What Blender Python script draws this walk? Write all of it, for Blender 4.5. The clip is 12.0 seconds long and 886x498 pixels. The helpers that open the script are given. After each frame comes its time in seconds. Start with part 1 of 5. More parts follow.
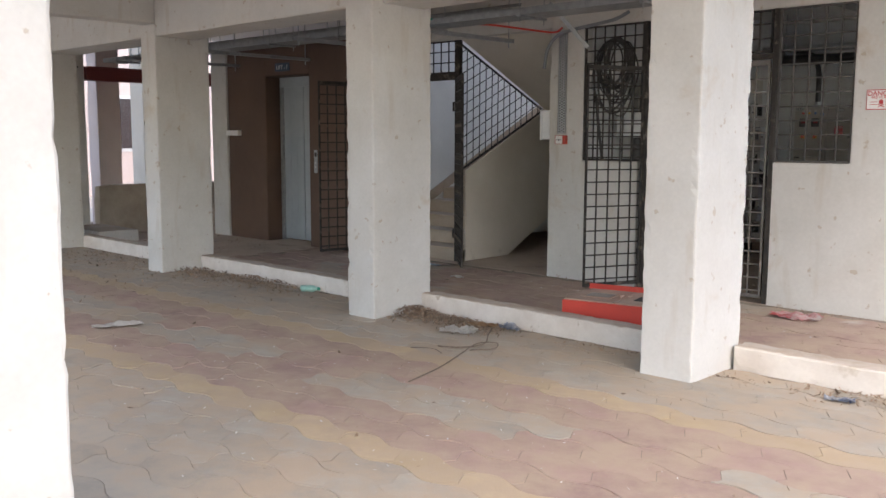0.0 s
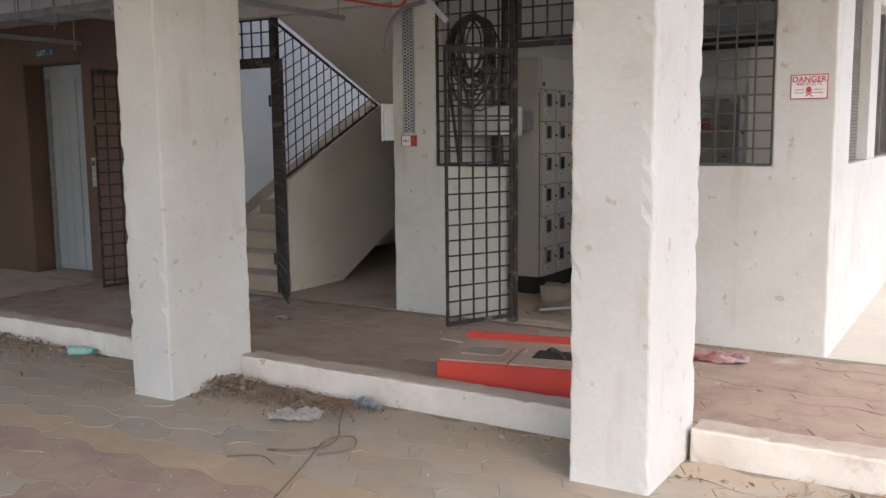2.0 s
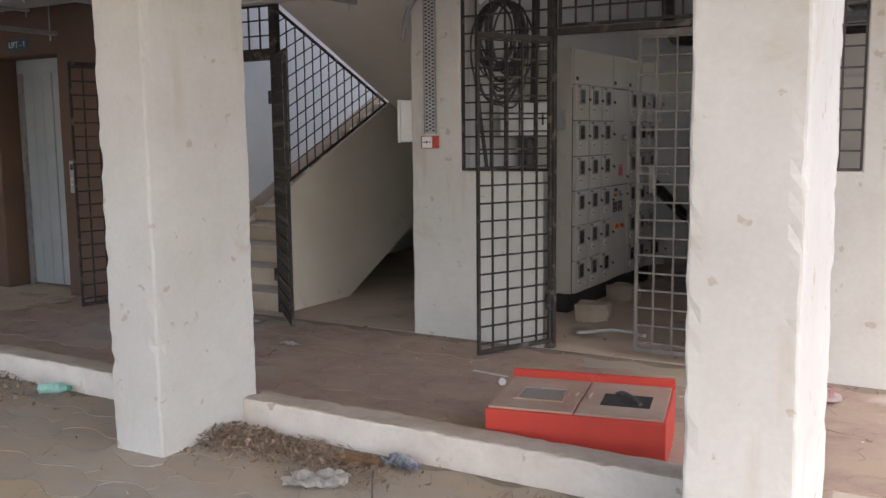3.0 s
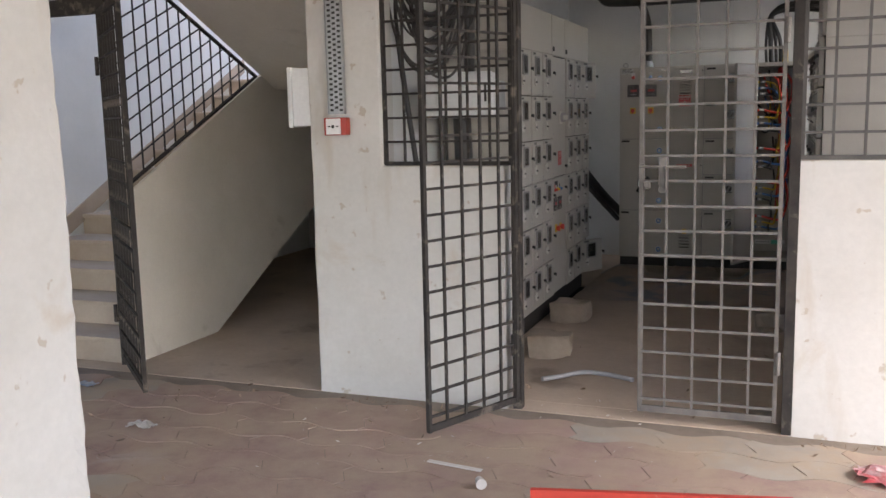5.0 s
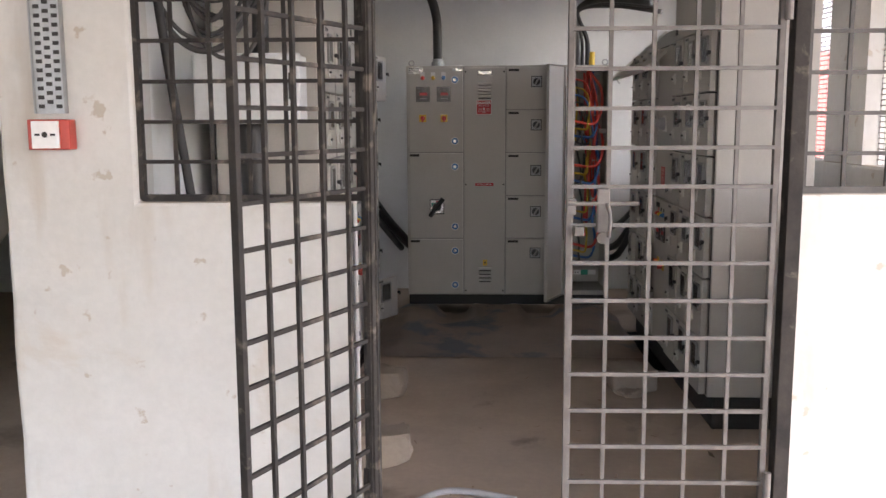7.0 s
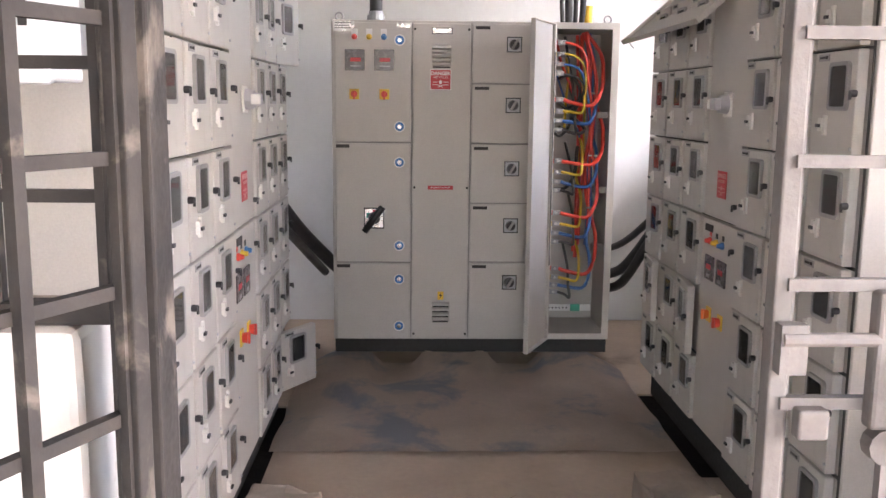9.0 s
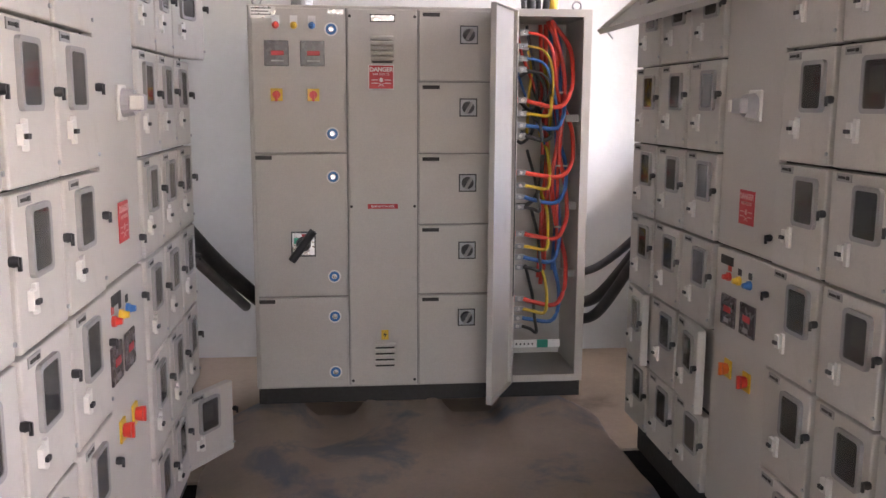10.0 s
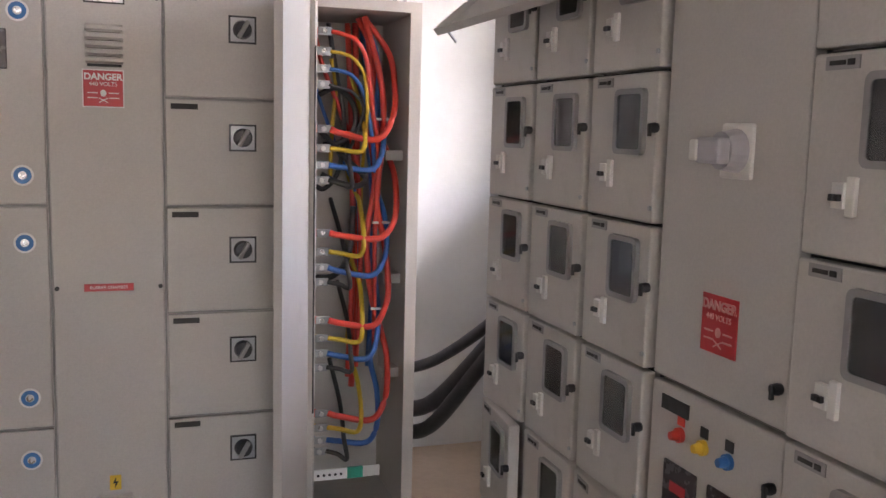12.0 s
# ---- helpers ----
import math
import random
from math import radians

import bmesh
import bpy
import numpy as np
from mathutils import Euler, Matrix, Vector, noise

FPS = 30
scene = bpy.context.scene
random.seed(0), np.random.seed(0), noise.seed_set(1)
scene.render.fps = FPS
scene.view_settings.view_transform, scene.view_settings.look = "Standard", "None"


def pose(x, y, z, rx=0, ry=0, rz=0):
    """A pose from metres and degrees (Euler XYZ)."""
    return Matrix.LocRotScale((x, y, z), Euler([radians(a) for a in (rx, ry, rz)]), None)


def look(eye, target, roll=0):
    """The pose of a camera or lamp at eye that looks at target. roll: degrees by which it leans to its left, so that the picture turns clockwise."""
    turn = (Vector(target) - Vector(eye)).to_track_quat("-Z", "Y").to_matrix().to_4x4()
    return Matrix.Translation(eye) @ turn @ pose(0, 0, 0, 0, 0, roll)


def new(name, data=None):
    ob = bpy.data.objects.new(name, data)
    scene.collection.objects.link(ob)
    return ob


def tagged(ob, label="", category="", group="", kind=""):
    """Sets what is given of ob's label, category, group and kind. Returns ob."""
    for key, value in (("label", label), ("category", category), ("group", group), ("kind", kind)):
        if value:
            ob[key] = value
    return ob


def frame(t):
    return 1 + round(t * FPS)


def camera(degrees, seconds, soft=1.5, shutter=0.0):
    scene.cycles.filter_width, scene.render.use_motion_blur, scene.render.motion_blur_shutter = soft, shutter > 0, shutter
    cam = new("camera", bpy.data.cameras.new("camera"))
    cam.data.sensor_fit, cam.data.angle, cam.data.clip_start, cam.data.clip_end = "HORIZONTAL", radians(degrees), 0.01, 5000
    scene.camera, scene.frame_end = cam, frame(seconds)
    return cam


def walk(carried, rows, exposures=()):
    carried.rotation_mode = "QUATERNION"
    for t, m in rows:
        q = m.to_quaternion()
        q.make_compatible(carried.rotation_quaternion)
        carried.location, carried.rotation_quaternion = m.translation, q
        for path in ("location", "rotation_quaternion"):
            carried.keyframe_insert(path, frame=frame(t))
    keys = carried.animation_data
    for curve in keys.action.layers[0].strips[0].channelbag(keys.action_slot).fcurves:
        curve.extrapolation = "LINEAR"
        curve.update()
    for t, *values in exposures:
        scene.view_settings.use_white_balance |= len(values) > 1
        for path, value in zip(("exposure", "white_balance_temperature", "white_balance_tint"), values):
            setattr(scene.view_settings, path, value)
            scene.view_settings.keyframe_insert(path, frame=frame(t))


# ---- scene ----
cam = camera(52.3, 12.0)
# time, eye, a point two metres ahead, roll
PATH = [
    (0, (0.051, -0.063, 1.363), (-1.316, 1.376, 1.117), 0.2),
    (0.5, (-0.267, 0.254, 1.368), (-1.519, 1.792, 1.11), 0.0),
    (1, (-0.575, 0.577, 1.391), (-1.762, 2.166, 1.139), -0.2),
    (1.5, (-0.938, 0.868, 1.41), (-2.015, 2.533, 1.155), -0.6),
    (2, (-1.244, 1.23, 1.389), (-2.289, 2.917, 1.137), -0.6),
    (2.5, (-1.568, 1.496, 1.376), (-2.598, 3.193, 1.128), -0.6),
    (3, (-1.915, 1.797, 1.384), (-2.933, 3.5, 1.135), -0.6),
    (3.2, (-2.055, 1.989, 1.354), (-3.065, 3.696, 1.099), -0.8),
    (4.8, (-3.033, 3.019, 1.398), (-3.768, 4.856, 1.103), -1.3),
    (5, (-3.12, 3.135, 1.379), (-3.828, 4.983, 1.088), -1.3),
    (5.5, (-3.369, 3.463, 1.388), (-3.909, 5.369, 1.106), -0.6),
    (6, (-3.558, 3.89, 1.385), (-3.998, 5.823, 1.116), -0.4),
    (6.5, (-3.793, 4.222, 1.373), (-3.986, 6.194, 1.102), -0.0),
    (6.7, (-3.879, 4.34, 1.383), (-4.007, 6.317, 1.107), -0.2),
    (8.3, (-4.12, 5.756, 1.328), (-4.093, 7.731, 1.019), 0.5),
    (8.5, (-4.12, 5.898, 1.328), (-4.078, 7.873, 1.015), 0.7),
    (9, (-4.04, 6.338, 1.344), (-3.977, 8.311, 1.027), 0.6),
    (9.5, (-4.05, 6.706, 1.34), (-3.963, 8.678, 1.022), 0.6),
    (10, (-4.07, 7.08, 1.352), (-3.855, 9.044, 1.036), 0.3),
    (10.5, (-3.983, 7.479, 1.353), (-3.673, 9.429, 1.035), 0.4),
    (11, (-3.925, 7.779, 1.348), (-3.388, 9.681, 1.04), 0.4),
    (11.5, (-3.951, 8.013, 1.376), (-3.358, 9.9, 1.078), 0.5),
    (12, (-3.851, 8.254, 1.368), (-3.202, 10.128, 1.114), 1.5),
]
EXPOSURES = [(0.0, 1.68, 6500, 12), (3.0, 1.86, 6560, 14), (5.0, 2.55, 6500, 15), (6.5, 2.95, 6500, 17), (8.5, 4.2, 6500, 22), (9.3, 4.6, 6520, 23), (10.3, 4.32, 6580, 25), (12.0, 4.37, 6550, 24)]
walk(cam, [(t, look(eye, ahead, roll)) for t, eye, ahead, roll in PATH], EXPOSURES)


# ---------- world, sun, exposure ----------
world = bpy.data.worlds.new("overcast_sky")
scene.world = world
world.use_nodes = True
wn = world.node_tree
sky = wn.nodes.new("ShaderNodeTexSky")
sky.sky_type, sky.sun_disc = "NISHITA", False
sky.sun_elevation, sky.sun_rotation = radians(46), radians(128)
sky.air_density, sky.dust_density, sky.ozone_density = 1.0, 2.5, 1.0
wn.nodes["Background"].inputs["Strength"].default_value = 0.15
wn.links.new(sky.outputs["Color"], wn.nodes["Background"].inputs["Color"])
sun = new("sun", bpy.data.lights.new("sun", "SUN"))
sun.data.energy, sun.data.angle, sun.data.color = 0.2, radians(60), (1.0, 0.96, 0.9)
sun.matrix_world = look((25, -19.5, 33), (0, 0, 0))


# ---------- materials ----------
def mat(name, a, b=None, scale=2.5, rough=0.6, metal=0.0, bump=0.15, fine=60.0, stain=None, stain_at=0.62,
        stain_scale=1.3, vary=0.0, island=0.0, spec=0.5, dust=None, dust_amount=0.0,
        speckle=0.05, chips=None, settled=None, runs=None):
    """Two-tone procedural surface: broad tone, fine grain, sharp-edged stains and dust lying on upward faces."""
    m = bpy.data.materials.new(name)
    m.use_nodes = True
    nt = m.node_tree
    n, l = nt.nodes, nt.links
    bsdf = n["Principled BSDF"]
    tc = n.new("ShaderNodeTexCoord")
    src = tc.outputs["Object"]
    broad = n.new("ShaderNodeTexNoise")
    broad.inputs["Scale"].default_value, broad.inputs["Detail"].default_value = scale, 5
    broad.inputs["Roughness"].default_value = 0.65
    l.new(src, broad.inputs["Vector"])
    ramp = n.new("ShaderNodeValToRGB")
    ramp.color_ramp.elements[0].position, ramp.color_ramp.elements[1].position = 0.35, 0.68
    b = b or tuple(c * 0.85 for c in a)
    ramp.color_ramp.elements[0].color, ramp.color_ramp.elements[1].color = (*b, 1), (*a, 1)
    l.new(broad.outputs["Fac"], ramp.inputs["Fac"])
    col = ramp.outputs["Color"]
    grain = n.new("ShaderNodeTexNoise")
    grain.inputs["Scale"].default_value, grain.inputs["Detail"].default_value = fine, 4
    l.new(src, grain.inputs["Vector"])

    def mix(fac, c1, c2, mode="MIX"):
        x = n.new("ShaderNodeMix")
        x.data_type, x.blend_type = "RGBA", mode
        for sock, val in ((x.inputs[0], fac), (x.inputs[6], c1), (x.inputs[7], c2)):
            if hasattr(val, "default_value"):
                l.new(val, sock)
            else:
                sock.default_value = val
        return x.outputs[2]

    def span(val, lo, hi, out_lo, out_hi):
        x = n.new("ShaderNodeMapRange")
        x.inputs[1].default_value, x.inputs[2].default_value = lo, hi
        x.inputs[3].default_value, x.inputs[4].default_value = out_lo, out_hi
        l.new(val, x.inputs[0])
        return x.outputs[0]

    g = span(grain.outputs["Fac"], 0.3, 0.7, 1 - speckle, 1 + speckle * 0.6)
    gv = n.new("ShaderNodeCombineColor")
    for i in range(3):
        l.new(g, gv.inputs[i])
    col = mix(1.0, col, gv.outputs[0], "MULTIPLY")
    if stain:
        s = n.new("ShaderNodeTexNoise")
        s.inputs["Scale"].default_value, s.inputs["Detail"].default_value = stain_scale, 8
        s.inputs["Roughness"].default_value, s.inputs["Distortion"].default_value = 0.6, 0.4
        off = n.new("ShaderNodeVectorMath")
        off.operation = "ADD"
        off.inputs[1].default_value = (7.3, 2.1, 4.7)
        l.new(src, off.inputs[0])
        l.new(off.outputs[0], s.inputs["Vector"])
        col = mix(span(s.outputs["Fac"], stain_at, stain_at + 0.1, 0.0, 0.75), col, (*stain, 1))
    if chips:
        k = n.new("ShaderNodeTexNoise")
        k.inputs["Scale"].default_value, k.inputs["Detail"].default_value = 13.0, 6
        l.new(src, k.inputs["Vector"])
        col = mix(span(k.outputs["Fac"], 0.665, 0.70, 0.0, 0.8), col, (*chips, 1))
    if runs:          # broken upright streaks left by rain and spilt wash
        stretch = n.new("ShaderNodeMapping")
        stretch.inputs["Scale"].default_value = (5.0, 5.0, 0.9)
        stretch.inputs["Location"].default_value = (3.1, 8.7, 0.4)
        l.new(src, stretch.inputs["Vector"])
        q = n.new("ShaderNodeTexNoise")
        q.inputs["Scale"].default_value, q.inputs["Detail"].default_value = 1.6, 7
        l.new(stretch.outputs[0], q.inputs["Vector"])
        col = mix(span(q.outputs["Fac"], 0.60, 0.74, 0.0, 0.55), col, (*runs, 1))
    if vary or island:
        if island:
            r = n.new("ShaderNodeNewGeometry").outputs["Random Per Island"]
        else:
            r = n.new("ShaderNodeObjectInfo").outputs["Random"]
        amount = max(vary, island)
        v = span(r, 0.0, 1.0, 1 - amount, 1 + amount)
        vv = n.new("ShaderNodeCombineColor")
        for i in range(3):
            l.new(v, vv.inputs[i])
        col = mix(1.0, col, vv.outputs[0], "MULTIPLY")
    if dust:
        d = n.new("ShaderNodeTexNoise")
        d.inputs["Scale"].default_value, d.inputs["Detail"].default_value = 3.0, 7
        d.inputs["Roughness"].default_value = 0.7
        w = n.new("ShaderNodeNewGeometry")
        l.new(w.outputs["Position"], d.inputs["Vector"])
        col = mix(span(d.outputs["Fac"], 0.36, 0.60, 0.15, dust_amount), col, (*dust, 1))
    if settled:       # dust lying on level upper faces
        w = n.new("ShaderNodeNewGeometry")
        up = n.new("ShaderNodeSeparateXYZ")
        l.new(w.outputs["Normal"], up.inputs[0])
        broken = n.new("ShaderNodeMath")
        broken.operation = "MULTIPLY"
        l.new(span(up.outputs["Z"], 0.75, 0.95, 0.0, 1.0), broken.inputs[0])
        l.new(span(broad.outputs["Fac"], 0.3, 0.55, 0.35, 0.95), broken.inputs[1])
        col = mix(broken.outputs[0], col, (*settled, 1))
    l.new(col, bsdf.inputs["Base Color"])
    bsdf.inputs["Metallic"].default_value = metal
    bsdf.inputs["Specular IOR Level"].default_value = spec
    l.new(span(grain.outputs["Fac"], 0.3, 0.7, max(rough - 0.08, 0.02), min(rough + 0.08, 1)), bsdf.inputs["Roughness"])
    if bump:
        bp = n.new("ShaderNodeBump")
        bp.inputs["Strength"].default_value, bp.inputs["Distance"].default_value = bump, 0.004
        h = n.new("ShaderNodeMath")
        h.operation = "ADD"
        l.new(grain.outputs["Fac"], h.inputs[0])
        l.new(broad.outputs["Fac"], h.inputs[1])
        l.new(h.outputs[0], bp.inputs["Height"])
        l.new(bp.outputs[0], bsdf.inputs["Normal"])
    return m


M_PLASTER = mat("whitewashed_plaster", (0.585, 0.575, 0.54), (0.495, 0.48, 0.44), scale=1.2, rough=0.85, bump=0.2, fine=45,
                stain=(0.46, 0.40, 0.32), stain_at=0.62, stain_scale=2.3, speckle=0.04, chips=(0.40, 0.34, 0.27), settled=(0.34, 0.285, 0.225), runs=(0.43, 0.375, 0.30))
M_KERB = mat("dusty_whitewash", (0.66, 0.62, 0.56), (0.54, 0.49, 0.43), scale=3.5, rough=0.9, bump=0.25, fine=45,
             stain=(0.42, 0.36, 0.28), stain_at=0.62, stain_scale=5, speckle=0.03, chips=(0.38, 0.32, 0.25), settled=(0.38, 0.31, 0.24))
M_CEIL = mat("painted_concrete", (0.80, 0.79, 0.76), (0.72, 0.71, 0.68), scale=0.8, rough=0.9, bump=0.2)
M_STAIRWALL = mat("grey_plaster", (0.68, 0.64, 0.56), (0.59, 0.55, 0.47), scale=1.0, rough=0.9, bump=0.25, fine=50, speckle=0.03,
                  stain=(0.40, 0.36, 0.29), stain_at=0.62, stain_scale=1.6)
M_WALLIN = mat("inner_whitewash", (0.69, 0.70, 0.685), (0.59, 0.60, 0.585), scale=1.1, rough=0.85, bump=0.15, fine=40, speckle=0.02,
               stain=(0.45, 0.40, 0.33), stain_at=0.70)
M_BROWN = mat("brown_plaster", (0.125, 0.076, 0.052), (0.095, 0.058, 0.041), scale=1.6, rough=0.8, bump=0.3, fine=60)
M_CONC = mat("dusty_concrete", (0.52, 0.42, 0.325), (0.41, 0.33, 0.255), scale=1.5, rough=0.95, bump=0.5, fine=35,
             stain=(0.22, 0.18, 0.14), stain_at=0.6, stain_scale=2.2)
M_PARAPET = mat("stained_parapet", (0.48, 0.42, 0.34), (0.33, 0.28, 0.22), scale=2.0, rough=0.9, bump=0.4,
                stain=(0.2, 0.16, 0.12), stain_at=0.6)
M_SAND = mat("joint_sand", (0.27, 0.225, 0.175), (0.19, 0.155, 0.12), scale=4, rough=1.0, bump=0.5, fine=90)
M_STEP = mat("step_stone", (0.42, 0.35, 0.275), (0.34, 0.275, 0.21), scale=2.5, rough=0.7, bump=0.2)
M_IRON = mat("black_painted_iron", (0.026, 0.024, 0.023), (0.052, 0.046, 0.04), scale=9, rough=0.7, spec=0.15, bump=0.2, fine=120,
             stain=(0.19, 0.16, 0.13), stain_at=0.57, stain_scale=9)
M_IRON2 = mat("dusty_grey_iron", (0.17, 0.155, 0.14), (0.10, 0.09, 0.08), scale=11, rough=0.6, bump=0.25, fine=120,
              stain=(0.25, 0.17, 0.10), stain_at=0.68, stain_scale=8)
M_IRON3 = mat("dull_dark_iron", (0.085, 0.078, 0.07), (0.05, 0.046, 0.042), scale=11, rough=0.65, bump=0.25, fine=120,
              stain=(0.19, 0.14, 0.095), stain_at=0.64, stain_scale=8)
M_PANEL = mat("grey_powder_coat", (0.50, 0.475, 0.425), (0.46, 0.435, 0.39), scale=1.5, rough=0.55, bump=0.06, fine=200, spec=0.3,
              stain=(0.36, 0.33, 0.28), stain_at=0.66, stain_scale=3.0)
# Near-black for the shade of gaps, slots and holes, also for print and plates.
M_GAP = mat("dark_gap", (0.035, 0.033, 0.03), rough=0.8, bump=0)
M_BLACK = mat("black_plastic", (0.015, 0.015, 0.016), rough=0.45, bump=0.05)
M_CABLE = mat("black_cable", (0.02, 0.02, 0.021), (0.04, 0.038, 0.035), scale=12, rough=0.5, bump=0.1)
M_CABLEGREY = mat("dusty_cable", (0.10, 0.095, 0.09), (0.06, 0.058, 0.055), scale=12, rough=0.6, bump=0.1)
M_CREAM = mat("cream_plastic", (0.68, 0.66, 0.60), rough=0.4, bump=0.03)
M_RUBBER = mat("grey_gasket", (0.29, 0.28, 0.265), rough=0.5, bump=0.03)
M_GALV = mat("galvanised_steel", (0.42, 0.43, 0.43), (0.30, 0.31, 0.31), scale=14, rough=0.45, metal=0.6, bump=0.1)
M_CHROME = mat("bright_metal", (0.62, 0.62, 0.60), rough=0.3, metal=0.9, bump=0.0)
M_RED = mat("red_paint", (0.56, 0.052, 0.030), (0.46, 0.043, 0.026), scale=3, rough=0.55, bump=0.12,
            stain=(0.42, 0.30, 0.22), stain_at=0.66, stain_scale=4)
M_REDSIGN = mat("red_print", (0.50, 0.035, 0.04), rough=0.5, bump=0)
M_WHITE = mat("white_print", (0.78, 0.77, 0.74), rough=0.5, bump=0)
M_YEL = mat("yellow_plastic", (0.75, 0.48, 0.03), rough=0.4, bump=0)
M_BLUE = mat("blue_plastic", (0.03, 0.16, 0.42), rough=0.4, bump=0)
M_CABRED = mat("red_cable", (0.62, 0.05, 0.03), rough=0.4, bump=0)
M_CABYEL = mat("yellow_cable", (0.62, 0.42, 0.03), rough=0.4, bump=0)
M_CABBLUE = mat("blue_cable", (0.03, 0.12, 0.36), rough=0.4, bump=0)
M_GREEN = mat("green_plastic", (0.02, 0.30, 0.20), rough=0.4, bump=0)
M_ORANGE = mat("orange_plastic", (0.80, 0.17, 0.03), rough=0.4, bump=0)
M_WHITEBOX = mat("white_enamel", (0.76, 0.77, 0.76), rough=0.4, bump=0.03)
M_STEEL = mat("brushed_lift_door", (0.42, 0.46, 0.48), (0.36, 0.40, 0.42), scale=3, rough=0.45, metal=0.3, bump=0.05)
M_SIGNBLUE = mat("blue_sign", (0.03, 0.06, 0.10), rough=0.4, bump=0)
M_METER = mat("meter_face", (0.06, 0.05, 0.05), rough=0.25, bump=0)


def glass_mat(name, tint, rough):
    m = bpy.data.materials.new(name)
    m.use_nodes = True
    b = m.node_tree.nodes["Principled BSDF"]
    b.inputs["Base Color"].default_value = (*tint, 1)
    b.inputs["Roughness"].default_value = rough
    b.inputs["Transmission Weight"].default_value = 0.85
    b.inputs["IOR"].default_value = 1.25
    return m


M_GLASS = glass_mat("dusty_acrylic", (0.32, 0.32, 0.31), 0.05)


# ---------- mesh tools ----------
def box(bm, x0, x1, y0, y1, z0, z1, bevel=0.0, m=None):
    r = bmesh.ops.create_cube(bm, size=1)
    vs = r["verts"]
    t = Matrix.Translation(((x0 + x1) / 2, (y0 + y1) / 2, (z0 + z1) / 2)) @ Matrix.Diagonal((abs(x1 - x0), abs(y1 - y0), abs(z1 - z0), 1))
    bmesh.ops.transform(bm, matrix=(m @ t) if m else t, verts=vs)
    if bevel:
        es = {e for v in vs for e in v.link_edges}
        bmesh.ops.bevel(bm, geom=list(es), offset=bevel, segments=2, affect="EDGES", profile=0.5)


def cyl(bm, p, q, r, seg=12, r2=None):
    p, q = Vector(p), Vector(q)
    d = q - p
    m = Matrix.Translation((p + q) / 2) @ d.to_track_quat("Z", "Y").to_matrix().to_4x4()
    bmesh.ops.create_cone(bm, cap_ends=True, segments=seg, radius1=r, radius2=r if r2 is None else r2, depth=d.length, matrix=m)


def smooth_path(pts, steps=6):
    pts = [Vector(p) for p in pts]
    ext = [pts[0] * 2 - pts[1]] + pts + [pts[-1] * 2 - pts[-2]]
    out = []
    for i in range(1, len(ext) - 2):
        a, b, c, d = ext[i - 1:i + 3]
        for k in range(steps):
            t = k / steps
            out.append(0.5 * ((2 * b) + (c - a) * t + (2 * a - 5 * b + 4 * c - d) * t * t + (3 * b - a - 3 * c + d) * t ** 3))
    out.append(pts[-1])
    return out


def tube(bm, pts, r, seg=8, steps=6):
    path = smooth_path(pts, steps)
    rings = []
    up = Vector((0.31, 0.17, 0.93)).normalized()
    for i, p in enumerate(path):
        d = (path[min(i + 1, len(path) - 1)] - path[max(i - 1, 0)]).normalized()
        u = d.cross(up)
        if u.length < 1e-3:
            u = d.orthogonal()
        u.normalize()
        w = d.cross(u)
        rings.append([bm.verts.new(p + (u * math.cos(2 * math.pi * k / seg) + w * math.sin(2 * math.pi * k / seg)) * r) for k in range(seg)])
    for a, b in zip(rings, rings[1:]):
        for k in range(seg):
            f = bm.faces.new((a[k], a[(k + 1) % seg], b[(k + 1) % seg], b[k]))
            f.smooth = True
    bm.faces.new(rings[0][::-1])
    bm.faces.new(rings[-1])


def prism(bm, pts, a, b, axis="x"):
    """Extrude an outline given in the other two axes from a to b along axis."""
    def v(p, t):
        return {"x": (t, p[0], p[1]), "y": (p[0], t, p[1]), "z": (p[0], p[1], t)}[axis]
    lo, hi = [bm.verts.new(v(p, a)) for p in pts], [bm.verts.new(v(p, b)) for p in pts]
    n = len(pts)
    bm.faces.new(lo)
    bm.faces.new(hi[::-1])
    for i in range(n):
        bm.faces.new((lo[i], hi[i], hi[(i + 1) % n], lo[(i + 1) % n]))
    bmesh.ops.recalc_face_normals(bm, faces=bm.faces[:])


def mesh(name, bm, material):
    bmesh.ops.recalc_face_normals(bm, faces=bm.faces[:])
    me = bpy.data.meshes.new(name)
    bm.to_mesh(me)
    bm.free()
    me.materials.append(material)
    return me


def part(name, bm, material, parent=None, label="", at=None):
    """One mesh object under a thing or a part; bm may be a finished mesh that several pieces share."""
    me = bm if isinstance(bm, bpy.types.Mesh) else mesh(name, bm, material)
    ob = new(name, me)
    if parent:
        ob.parent = parent
    if at is not None:
        ob.matrix_basis = at
    return tagged(ob, label)


def boxes(*dims, bevel=0.0):
    bm = bmesh.new()
    for d in dims:
        box(bm, *d, bevel=bevel)
    return bm


def thing(name, label, category, at=None, group=""):
    ob = new(name)
    ob.empty_display_size = 0.1
    if at is not None:
        ob.matrix_basis = at
    return tagged(ob, label, category, group)


def structure(name, bm, material, label, category):
    return tagged(part(name, bm, material), label, category, "", "structure")


